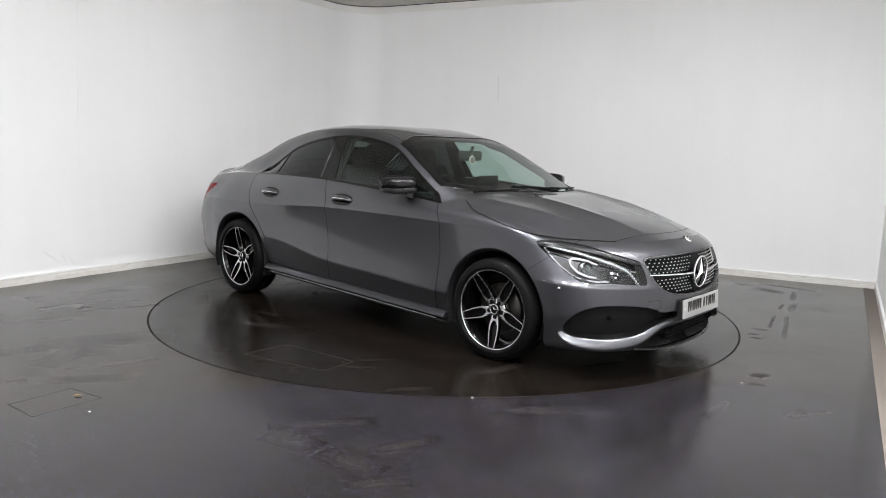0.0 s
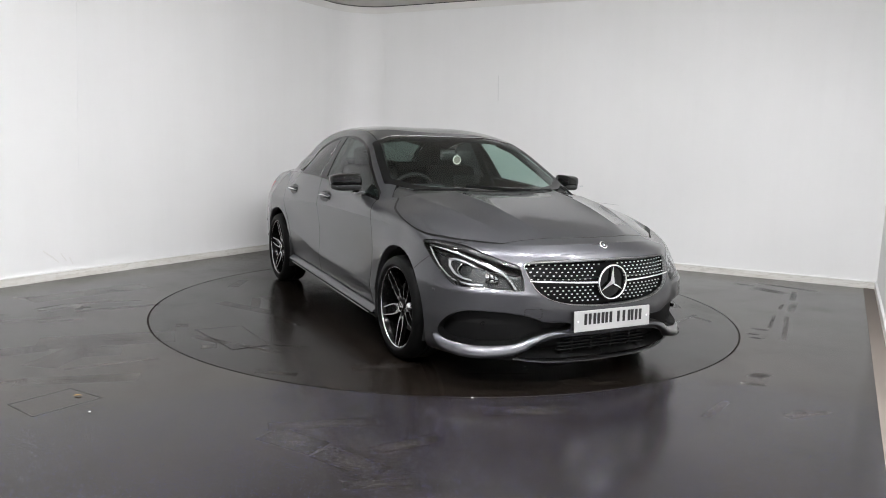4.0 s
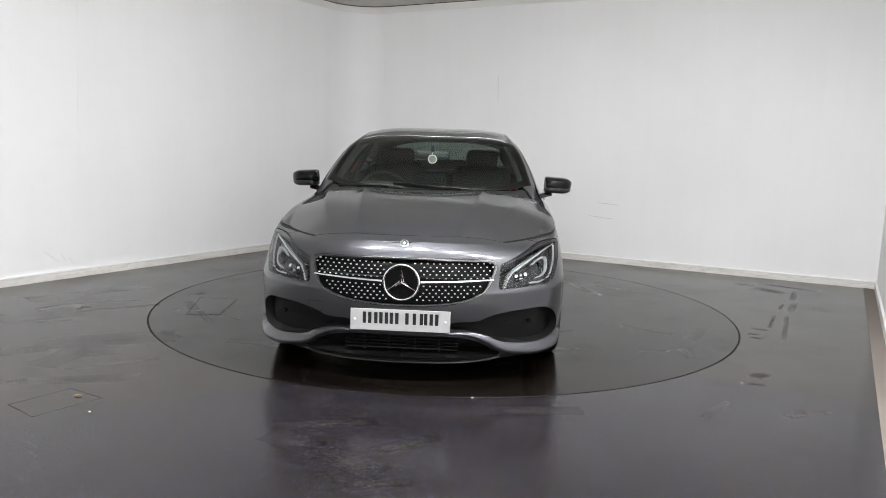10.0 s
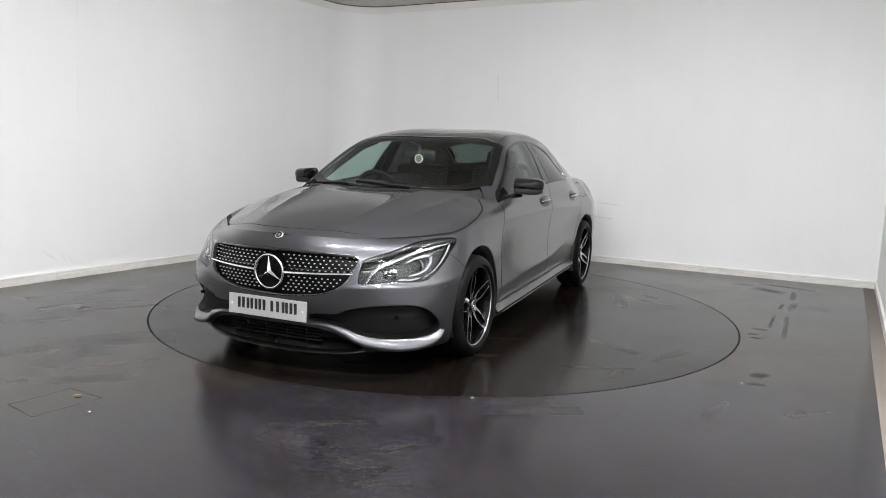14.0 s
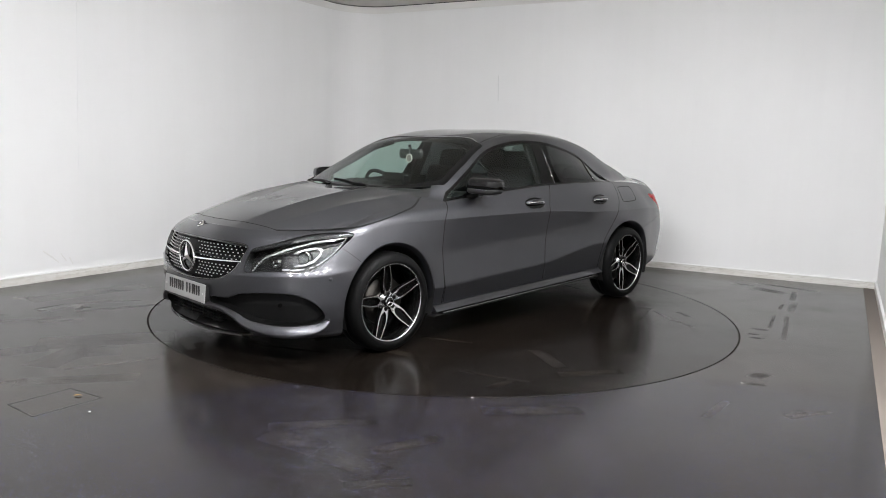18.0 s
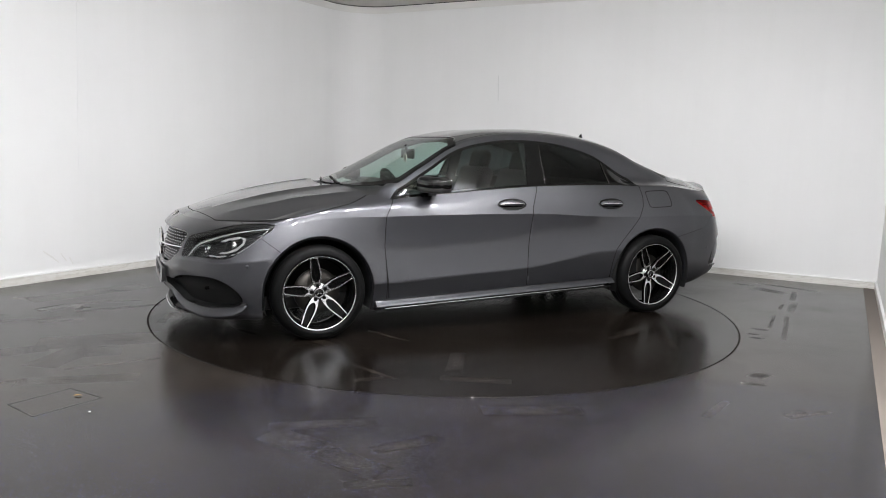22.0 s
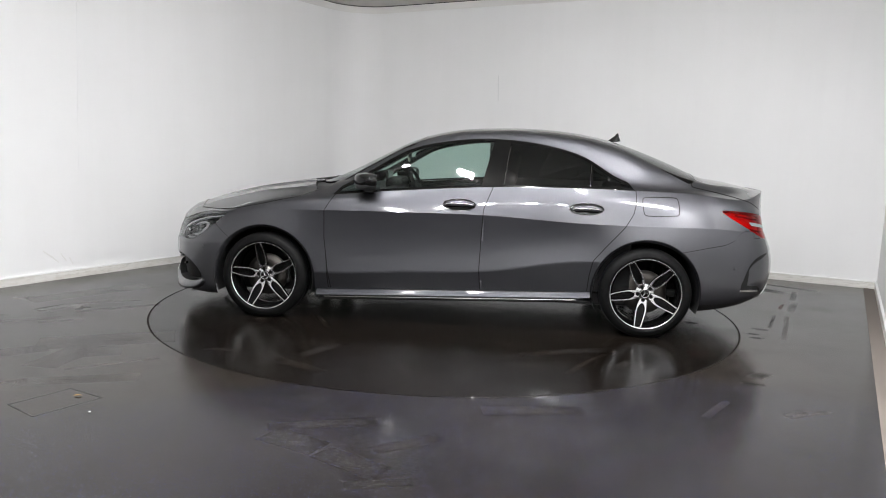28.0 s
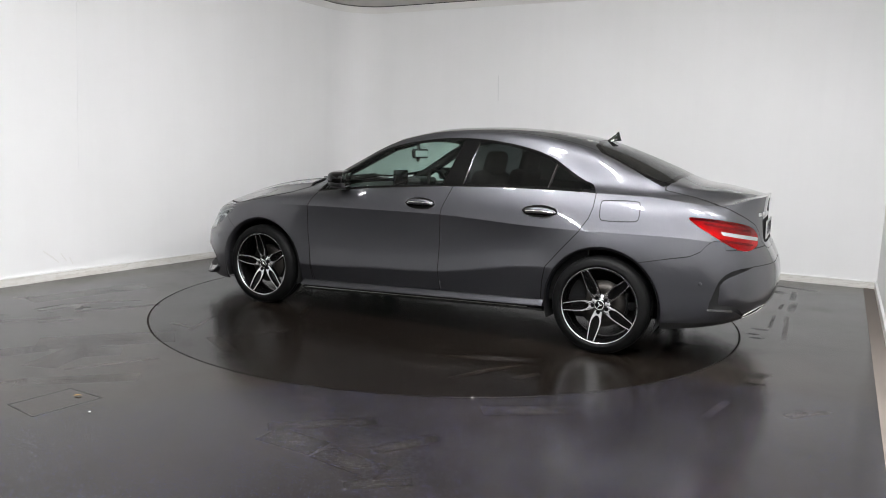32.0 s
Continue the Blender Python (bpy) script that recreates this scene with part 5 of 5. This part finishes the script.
def build_wheel():
    """A wheel on the car's left, its outside facing +y, hub at the origin."""
    root = new("wheel")
    r, half = .312, .105
    prof = [(.240, -half + .01), (.246, -half), (.275, -half - .006), (.298, -half + .006), (.309, -half + .028), (r, -.05), (r, -.017), (r - .006, -.016), (r - .006, -.010), (r, -.009), (r, .009),
            (r - .006, .010), (r - .006, .016), (r, .017), (r, .05), (.309, half - .028), (.298, half - .006), (.275, half + .006), (.262, half + .007), (.259, half + .008), (.252, half + .005), (.247, half), (.240, half - .01)]
    part("tyre", lathe(prof, 72), RUBBER, root, "black low-profile tyre", True)
    prof = [(.240, -.10), (.222, -.06), (.212, .0), (.220, .06), (.230, .085), (.2365, .094)]
    rim = part("rim", lathe(prof, 72), WHEELBLACK, root, "gloss black alloy rim with machined spokes", True)
    part("rim_lip", lathe([(.2365, .094), (.2378, .0985), (.2455, .0985), (.2472, .094)], 72), SILVER, rim, "bright machined lip", True)
    # five split spokes, each a bright outline round a dark slot
    reach = [(.042, .024), (.066, .0275), (.090, .0325), (.115, .0345), (.145, .0335), (.180, .0300), (.215, .0260), (.2395, .0235)]
    outer = [(a, b) for a, b in reach] + [(a, -b) for a, b in reach[::-1]]
    core = [(.071, .0070), (.084, .0175), (.104, .0258), (.135, .0272), (.165, .0252), (.200, .0215), (.2325, .0188)]
    inner = [(a, b) for a, b in core] + [(a, -b) for a, b in core[::-1]]

    def dish(rr):
        return .060 + .030 * min(1, max(0, (rr - .05) / .18)) ** 1.0

    for k in range(5):
        w = radians(90 + 72 * k)
        c, s = math.cos(w), math.sin(w)

        def at(p, lift):
            return (p[0] * c - p[1] * s, dish(p[0]) + lift, p[0] * s + p[1] * c)
        n = 64

        def even(loop_):
            q = np.array(loop_ + [loop_[0]])
            d = np.concatenate([[0], np.cumsum(np.hypot(*np.diff(q, axis=0).T))])
            t = np.linspace(0, d[-1], n, endpoint=False)
            return np.stack([np.interp(t, d, q[:, 0]), np.interp(t, d, q[:, 1])], 1)

        def opened(loop_):
            """The outline sampled by angle round the slot's middle, so that both outlines pair up."""
            q = np.array(loop_)
            mid = np.array((.150, 0))
            ang = np.linspace(0, 2 * math.pi, n, endpoint=False)
            out = []
            for g in ang:
                d = np.array((math.cos(g), math.sin(g)))
                best = 0.0
                for a, b in zip(q, np.roll(q, -1, axis=0)):
                    e = b - a
                    den = d[0] * e[1] - d[1] * e[0]
                    if abs(den) < 1e-12:
                        continue
                    t = ((a - mid)[0] * e[1] - (a - mid)[1] * e[0]) / den
                    u = ((a - mid)[0] * d[1] - (a - mid)[1] * d[0]) / den
                    if t > 0 and 0 <= u <= 1:
                        best = max(best, t)
                out.append(mid + d * best)
            return out
        o, i = opened(outer), opened(inner)
        bm = bmesh.new()
        face = [[bm.verts.new(at(p, 0)) for p in q] for q in (o, i)]
        for a in range(n):
            b = (a + 1) % n
            bm.faces.new((face[0][a], face[0][b], face[1][b], face[1][a]))
        bmesh.ops.recalc_face_normals(bm, faces=bm.faces[:])
        spoke = part("spoke", bm, SILVER, rim, "machined silver spoke face")
        bm = bmesh.new()
        ring = [[bm.verts.new(at(p, -.0004 - h)) for p in q] for q, h in ((o, 0), (o, .03), (i, .03), (i, 0))]
        for p, q in zip(ring, ring[1:]):
            for a in range(n):
                b = (a + 1) % n
                bm.faces.new((p[a], p[b], q[b], q[a]))
        bmesh.ops.recalc_face_normals(bm, faces=bm.faces[:])
        part("spoke_back", bm, WHEELBLACK, rim, "gloss black spoke sides")
        bm = bmesh.new()
        bm.faces.new([bm.verts.new(at(p, -.016)) for p in i])
        bmesh.ops.recalc_face_normals(bm, faces=bm.faces[:])
        part("spoke_pocket", bm, WHEELBLACK, rim, "gloss black pocket of the spoke")
        # bolt hole between the spokes: raised near-black plug, its shade put into colour
        w += radians(36)
        bm = placed(lathe([(.001, .0025), (.0125, .0025), (.0135, 0), (.0135, -.012)], 16), Matrix.Translation((.048 * math.cos(w - radians(36)), .062, .048 * math.sin(w - radians(36)))))
        part("bolt", bm, GRILLEBLACK, rim, "raised near-black plug, the bolt hole's shade as colour")
    part("hub", lathe([(.001, .052), (.058, .052), (.066, .046), (.070, .02)], 40), SILVER, rim, "silver hub", True)
    cap = part("hub_cap", lathe([(.001, .070), (.026, .070), (.032, .067), (.034, .055)], 32), GLOSSBLACK, rim, "dark hub cap with a bright rim", True)
    turn = Matrix.Translation((0, .071, 0)) @ Matrix.Rotation(radians(-90), 4, "X")
    part("cap_ring", placed(ring_mesh(.029, .003, 32), turn), CHROME, cap, "", True)
    part("cap_star", placed(star(.026, .004), Matrix.Translation((0, .0705, 0)) @ Matrix.Rotation(radians(-90), 4, "X") @ Matrix.Rotation(radians(180), 4, "Z")), CHROME, cap)
    part("brake_disc", lathe([(.06, .005), (.075, .010), (.150, .010), (.150, -.012), (.06, -.012)], 56), DISCMETAL, root, "grey steel brake disc", True)
    return root


def build_arch_lips():
    """Painted lips round the wheel openings: a proud edge that turns in to the wheel."""
    for x0 in (WHEEL_X, -WHEEL_X):
        way = []
        for z in np.linspace(-.08, -.01, 6):
            way.append((Vector((1 - .06 * z / .36, z)), Vector((1, 0))))
        for w in np.linspace(0, math.pi, 49):
            way.append((Vector((math.cos(w), math.sin(w))), Vector((math.cos(w), math.sin(w)))))
        for z in np.linspace(-.01, -.08, 6):
            way.append((Vector((-1 + .06 * z / .36, z)), Vector((-1, 0))))
        section = [(.3755, -.0012), (.3735, -.0008), (.370, -.0032), (.363, -.010), (.356, -.019), (.351, -.034)]
        out = []
        for p, n in way:
            flat = abs(n.x) == 1 and p.y < 0
            q = Vector((p.x * .375, p.y if flat else p.y * .375))
            out.append(spot("side", x0 + q.x, WHEEL_Z + q.y)[0].y)
        ys = np.array(out)
        for _ in range(3):
            ys[1:-1] = (ys[:-2] + 2 * ys[1:-1] + ys[2:]) / 4
        bm = bmesh.new()
        rows = []
        for (p, n), y in zip(way, ys):
            flat = p.y < 0
            rows.append([bm.verts.new((x0 + p.x * r, y + o, WHEEL_Z + (p.y if flat else p.y * r))) for r, o in section])
        for a, b in zip(rows, rows[1:]):
            for k in range(len(section) - 1):
                bm.faces.new((a[k], a[k + 1], b[k + 1], b[k]))
        bmesh.ops.recalc_face_normals(bm, faces=bm.faces[:])
        if sum(q.normal.y for q in bm.faces) < 0:
            bmesh.ops.reverse_faces(bm, faces=bm.faces[:])
        twin("wheel_arch_lip", bm, PAINT, "painted lip round the wheel opening", True)


build_arch_lips()


def build_wheels():
    first = build_wheel()
    spots = [(WHEEL_X, 1, 10), (-WHEEL_X, 1, 26), (WHEEL_X, -1, 36), (-WHEEL_X, -1, 8)]
    made = [first] + [copy_thing(first, Matrix()) for _ in range(3)]
    for ob, (x, s, w) in zip(made, spots):
        ob.parent = CAR
        ob.matrix_basis = Matrix.Translation((x, s * .778, WHEEL_Z)) @ Matrix.Rotation(0 if s > 0 else math.pi, 4, "Z") @ Matrix.Rotation(radians(w), 4, "Y")
        tagged(ob, "alloy wheel with five split machined spokes")
    for x, s in ((WHEEL_X, 1), (-WHEEL_X, 1), (WHEEL_X, -1), (-WHEEL_X, -1)):
        # dark liner
        bm = bmesh.new()
        rows = []
        for k in range(25):
            w = radians(-20 + 220 * k / 24)
            rows.append([bm.verts.new((x + .362 * math.cos(w), s * y, WHEEL_Z + .362 * math.sin(w))) for y in (.50, .868)])
        for a, b in zip(rows, rows[1:]):
            bm.faces.new((a[0], a[1], b[1], b[0]))
        bm.faces.new([r[0] for r in rows])
        part("wheel_arch_liner", bm, BLACK, CAR, "black wheel arch liner", True)
        c = bmesh.new()
        box((.075, .07, .15), (x - .125 if x > 0 else x - .12, s * .735, WHEEL_Z + .01), .018, None, c)
        part("brake_caliper", c, BLACK, CAR, "dark brake caliper")


build_wheels()


def build_cabin():
    cabin = part("underbody", box((3.3, 1.36, .10), (.1, 0, .225), .02), BLACK, CAR, "black underbody")
    part("engine_bay", box((.80, .90, .40), (1.45, 0, .44), .05), GAP, CAR, "dark engine bay")
    part("cabin_floor", box((2.6, 1.5, .06), (-.35, 0, .30), .02), CLOTH, CAR, "black cabin carpet")
    part("cabin_side", box((2.0, .04, .62), (-.25, .775, .60), .01), CLOTH, CAR, "black door lining")
    part("cabin_side", box((2.0, .04, .62), (-.25, -.775, .60), .01), CLOTH, CAR, "black door lining")
    part("boot_bulkhead", box((.10, 1.2, .62), (-1.46, 0, .66), .03), CLOTH, CAR, "black parcel shelf and bulkhead")
    part("parcel_shelf", box((.42, 1.15, .03), (-1.42, 0, .985), .012), CLOTH, CAR, "black parcel shelf")
    # dashboard
    bm = bmesh.new()
    rows = []
    for y in np.linspace(-.70, .70, 15):
        e = 1 - .25 * abs(y / .7) ** 2
        rows.append([bm.verts.new((x * (1 if x < .7 else e), y, z)) for x, z in ((.98, .90), (.86, .955), (.70, .960), (.58, .93), (.52, .86), (.56, .62), (.98, .62))])
    for a, b in zip(rows, rows[1:]):
        for k in range(7):
            bm.faces.new((a[k], a[(k + 1) % 7], b[(k + 1) % 7], b[k]))
    bm.faces.new(rows[0])
    bm.faces.new(rows[-1])
    bmesh.ops.recalc_face_normals(bm, faces=bm.faces[:])
    part("dashboard", bm, DASH, CAR, "black moulded dashboard", True)
    part("instrument_hood", box((.16, .32, .07), (.60, -.36, .965), .03), DASH, CAR, "hood over the instruments")
    part("screen", box((.02, .22, .13), (.60, 0, 1.0), .006), GLOSSBLACK, CAR, "free-standing dark screen")
    m = Matrix.Translation((.40, -.36, .90)) @ Matrix.Rotation(radians(-64), 4, "Y")
    wheel = part("steering_wheel", placed(ring_mesh(.182, .015, 40), m), CLOTH, CAR, "black steering wheel", True)
    bm = box((.09, .34, .02), (-.0, 0, -.01), .008)
    part("steering_spokes", placed(bm, m), DASH, wheel)
    part("steering_hub", placed(lathe([(.001, .02), (.05, .015), (.07, -.005), (.06, -.05)], 24, "z"), m), DASH, wheel, "", True)
    # seats
    def rounded_block(size, at, tilt=0.0, bevel=.04):
        return box(size, at, bevel, Matrix.Rotation(radians(tilt), 4, "Y"))
    for y in (-.36, .36):
        seat = part("front_seat", rounded_block((.52, .48, .16), (.02, y, .48), 6), CLOTH, CAR, "black sports seat", True)
        part("backrest", rounded_block((.13, .48, .64), (-.29, y, .80), -18, .05), CLOTH, seat, "", True)
        part("headrest", rounded_block((.10, .27, .19), (-.405, y, 1.155), -14, .045), CLOTH, seat, "", True)
        for s in (-.05, .05):
            part("headrest_post", tube([(-.37, y + s, 1.02), (-.40, y + s, 1.12)], .006), CHROME, seat)
    bench = part("rear_seat", rounded_block((.50, 1.2, .16), (-.85, 0, .50), 5), CLOTH, CAR, "black rear bench", True)
    part("backrest", rounded_block((.12, 1.2, .56), (-1.13, 0, .76), -24, .05), CLOTH, bench, "", True)
    for y in (-.36, .36):
        part("headrest", rounded_block((.08, .24, .12), (-1.24, y, 1.055), -18, .035), CLOTH, bench, "", True)
    # roof lining, mirror, hanging freshener
    lining, _ = LEFT_ROOF.cut(lambda v, a: np.minimum((a[:, 1] - 7.3) * .3, np.minimum(.28 - v[:, 0], v[:, 0] + 1.15)))
    piece("roof_lining", lining.moved(-.035).both(), CLOTH, "dark roof lining", 0)
    mirror = part("inner_mirror", box((.03, .26, .075), (.42, 0, 1.205), .022), BLACK, CAR, "black inner mirror", True)
    part("mirror_face", box((.003, .22, .05), (.404, 0, 1.205), .001), CHROME, mirror)
    part("mirror_foot", tube([(.43, 0, 1.225), (.44, 0, 1.275)], .012), BLACK, mirror)
    m = Matrix.Translation((.44, .0, 1.172)) @ Matrix.Rotation(radians(90), 4, "Y")
    tag = part("air_freshener", placed(lathe([(.026, .002), (.028, .0045), (.032, .0045), (.034, .002), (.034, -.002), (.032, -.0045), (.028, -.0045), (.026, -.002)], 36, "z"), m), material("pale_card", (0.60, 0.57, 0.51), 0.5), CAR, "round pale air freshener hanging from the mirror", True)
    part("disc_print", placed(lathe([(.0005, .003), (.0265, .0015), (.0265, -.0015), (.0005, -.003)], 36, "z"), m), material("brown_print", (0.16, 0.14, 0.12), 0.5), tag, "grey-brown printed disc")
    part("string", tube([(.44, .0, 1.205), (.438, .0, 1.245)], .0012, 6), WHITE, tag)
    for s in (-1, 1):
        part("front_pillar_trim", tube([(.80, s * .66, .99), (.58, s * .64, 1.10), (.32, s * .565, 1.25), (.15, s * .53, 1.30)], .026, 8), CLOTH, CAR, "dark pillar lining", True)
        part("middle_pillar_trim", box((.10, .03, .42), (-.29, s * .655, 1.13), .01, Matrix.Rotation(radians(s * 27), 4, "X")), CLOTH, CAR, "dark pillar lining")


LEFT_ROOF = SHELL
build_cabin()


def smear_material(name, color, rough, amount, stretch, solid=0.35):
    m = material(name, color, rough)
    t = m.node_tree
    tc = t.nodes.new("ShaderNodeTexCoord")
    mp = t.nodes.new("ShaderNodeMapping")
    mp.inputs["Location"].default_value = (-1, -1, 0)
    mp.inputs["Scale"].default_value = (2, 2, 0)
    ball = t.nodes.new("ShaderNodeTexGradient")
    ball.gradient_type = "SPHERICAL"
    link(m, tc.outputs["Generated"], mp.inputs[0])
    link(m, mp.outputs[0], ball.inputs[0])
    grain = ramp(m, noisy(m, 9.0, 6.0, 0.65, stretch), [(solid, grey(0)), (solid + 0.35, grey(1))])
    fall = ramp(m, ball.outputs[0], [(0.02, grey(0)), (0.75, grey(amount))])
    both = mixed(m, 1.0, grain, fall, "MULTIPLY")
    clear, mix = t.nodes.new("ShaderNodeBsdfTransparent"), t.nodes.new("ShaderNodeMixShader")
    link(m, both, mix.inputs[0])
    link(m, clear.outputs[0], mix.inputs[1])
    link(m, t.nodes["Principled BSDF"].outputs[0], mix.inputs[2])
    link(m, mix.outputs[0], t.nodes["Material Output"].inputs[0])
    return m


def build_marks():
    floor = bpy.data.objects["floor"]
    pale = smear_material("dusty_smear", (0.20, 0.18, 0.165), 0.6, 0.13, (1, 3, 1))
    dark = smear_material("wet_patch", (0.010, 0.009, 0.008), 0.4, 0.5, (2, 5, 1), 0.45)
    drip = smear_material("wet_drip", (0.006, 0.006, 0.006), 0.5, 0.75, (2, 2, 1), 0.3)

    def patch(name, mat, parent, x, y, long, wide, turn, z=0.0012):
        bm = bmesh.new()
        bmesh.ops.create_grid(bm, x_segments=1, y_segments=1, size=0.5)
        placed(bm, Matrix.Diagonal((long, wide, 1, 1)))
        ob = part(name, bm, mat, parent)
        ob.location, ob.rotation_euler = (x, y, z), (0, 0, radians(turn))
        return ob
    for x, y, l, w, r in ((-.52, 3.2, .50, .10, 12), (-.62, 3.0, .30, .16, -30), (-.35, 2.8, .34, .14, -35), (-.13, 3.0, .32, .09, 30), (-.22, 2.62, .26, .07, 10), (.46, 3.45, .5, .12, 5)):
        patch("dust_smear", pale, floor, x, y, l, w, r)
    for x, y, l, w, r in ((3.11, 6.86, .35, .18, -54), (3.38, 7.06, .56, .10, -41), (2.98, 7.14, .21, .10, -35), (3.23, 6.62, .51, .055, 62), (2.98, 6.11, .52, .07, 60), (2.89, 6.12, .28, .03, 59),
                          (2.56, 5.55, .53, .03, 62), (2.71, 5.63, .28, .04, 63), (2.35, 5.28, .12, .06, -24), (2.24, 5.13, .09, .05, -19), (2.22, 5.02, .11, .05, -11), (1.86, 4.13, .16, .10, 41),
                          (1.76, 3.97, .13, .05, -12), (2.53, 5.26, .69, .04, 63)):
        patch("wet_mark", drip, floor, x, y, l, w, r)
    for x, y, l, w, r in ((-2.86, 4.95, .41, .10, 25), (-3.27, 5.63, .16, .10, 18), (-2.88, 5.9, .95, .25, 49), (-2.03, 4.23, .25, .20, 21), (-2.47, 4.22, .25, .18, 33), (-2.63, 4.95, .28, .08, 28),
                          (-2.18, 4.13, .45, .22, 80), (-1.9, 3.72, .6, .14, 14), (-2.42, 5.38, .59, .09, 32), (-2.1, 4.5, .8, .3, 20)):
        patch("wet_mark", dark, floor, x, y, l, w, r, .0014)
    for x, y, l, w, r in ((-1.0, 1.2, .5, .12, 20), (.6, 1.5, .4, .1, 60), (1.2, .3, .5, .08, -10), (-.4, -1.5, .6, .12, 30), (1.4, -1.1, .4, .1, 80), (-1.5, .6, .4, .08, 15)):
        patch("wet_mark", pale, TURNTABLE, x, y, l, w, r, .0012)
    scuff = smear_material("brown_scuff_on_vinyl", (0.16, 0.125, 0.095), 0.6, 0.24, (3, 7, 1), 0.42)
    rng = random.Random(5)
    for k in range(34):
        w = rng.uniform(0, 2 * math.pi)
        d = RING * math.sqrt(rng.uniform(.25, .93))
        patch("scuff", scuff, TURNTABLE, d * math.cos(w), d * math.sin(w), rng.uniform(.10, .42), rng.uniform(.03, .10), math.degrees(w) + 90 + rng.uniform(-35, 35), .0016 + .00002 * k)
    for k in range(46):
        x, y = rng.uniform(-3.4, 2.4), rng.uniform(3.5, 6.8)
        if math.hypot(x - AXIS.x, y - AXIS.y) < RING + .3 or x < -3.6 + (y - 6) * .6 or x > 2.0 + (y - 3.8) * .54:
            continue
        patch("scuff", scuff, floor, x, y, rng.uniform(.12, .50), rng.uniform(.03, .10), 25 + rng.uniform(-30, 30), .0016 + .00002 * k)
    # access hatches: thin dark joints
    def hatch(parent, corners, name="hatch_joint"):
        for a, b in zip(corners, corners[1:] + corners[:1]):
            part(name, strip([(*a, 0.0002), (*b, 0.0002)], .006, .0012, [(0, 0, 1)] * 2), BLACK, parent)
    hatch(floor, [(-2.04, 3.33), (-1.845, 3.19), (-1.655, 3.46), (-1.87, 3.58)])
    for a, b in (((-2.99, 5.26), (-2.87, 5.44)), ((-2.98, 5.25), (-2.81, 5.17))):
        part("hatch_joint", strip([(*a, 0.0002), (*b, 0.0002)], .006, .0012, [(0, 0, 1)] * 2), BLACK, floor)
    hatch(TURNTABLE, [(.15, -1.97), (.15, -1.66), (.71, -1.60), (.735, -1.84)])
    part("hatch_plate", prism([(.16, -1.955), (.16, -1.67), (.70, -1.612), (.722, -1.835)], .0004, .0016), DISC, TURNTABLE, "vinyl-covered hatch plate")
    # litter
    bm = bmesh.new()
    vs = [bm.verts.new(c) for c in ((-.022, 0, .002), (-.006, .009, .006), (.016, .007, .004), (.024, 0, .003), (.010, -.008, .007), (-.010, -.008, .003))]
    bm.faces.new(vs)
    leaf = lone("leaf", bm, material("dry_leaf", (0.22, 0.14, 0.05), 0.7))
    leaf.location = (-1.78, 3.47, 0.002)
    tagged(leaf, "small dry brown leaf lying on the floor", "leaf")
    for x, y in ((-1.62, 3.26), (.17, 3.60)):
        bm = bmesh.new()
        vs = [bm.verts.new(c) for c in ((-.006, -.004, .001), (.006, -.005, .001), (.007, .004, .003), (-.004, .006, .002))]
        bm.faces.new(vs)
        bit = lone("paper_scrap", bm, WHITE)
        bit.location = (x, y, 0.002)
        tagged(bit, "tiny white scrap lying on the floor", "litter", "scraps")
    # seam and scratches of the walls
    west = bpy.data.objects["wall_west"]
    u = (CORNER - LEFT_END).normalized()
    v = (RIGHT_END - CORNER).normalized()
    nu, nv = Vector((u.y, -u.x, 0)), Vector((v.y, -v.x, 0))
    pale_line = material("pale_seam", grey(0.86), 0.4)
    grime = material("grey_scratch", grey(0.58), 0.7)

    def mark(line, n, a, b, width, mat, name):
        """A thin strip on a wall from a to b: distance along its line from the corner, and height."""
        pts = []
        for d, z in (a, b):
            p = CORNER + line * d + n * .0012
            pts.append((p.x, p.y, z))
        part(name, strip(pts, width, .0015, [tuple(n)] * 2), mat, west)
    mark(-u, nu, (3.93, .98), (3.87, 2.93), .006, pale_line, "wall_seam")
    mark(-u, nu, (1.01, .26), (1.012, .44), .006, grime, "wall_scratch")
    for k, (d, z) in enumerate(((4.02, .12), (4.08, .16), (4.15, .15), (4.20, .20))):
        mark(-u, nu, (d, z), (d + .03 + .02 * k, z + .07), .010, material("brown_scuff", (0.82, 0.81, 0.79), 0.6), "wall_scuff")
    mark(v, nv, (2.07, 1.83), (2.06, 2.13), .005, grime, "wall_scratch")
    mark(v, nv, (3.36, .682), (3.61, .666), .005, grime, "wall_scratch")
    mark(v, nv, (3.27, .525), (3.55, .505), .005, grime, "wall_scratch")


build_marks()


# ---- what moves ----
def motions():
    rows_car, rows_disc = [], []
    for k in range(0, 33):
        turn = Matrix.Rotation(radians(heading(k)), 4, "Z")
        rows_car.append((k, Matrix.Translation(AXIS) @ turn @ Matrix.Translation(-OFFSET)))
        rows_disc.append((k, Matrix.Translation(AXIS) @ turn))
    walk(CAR, rows_car)
    walk(TURNTABLE, rows_disc)


motions()
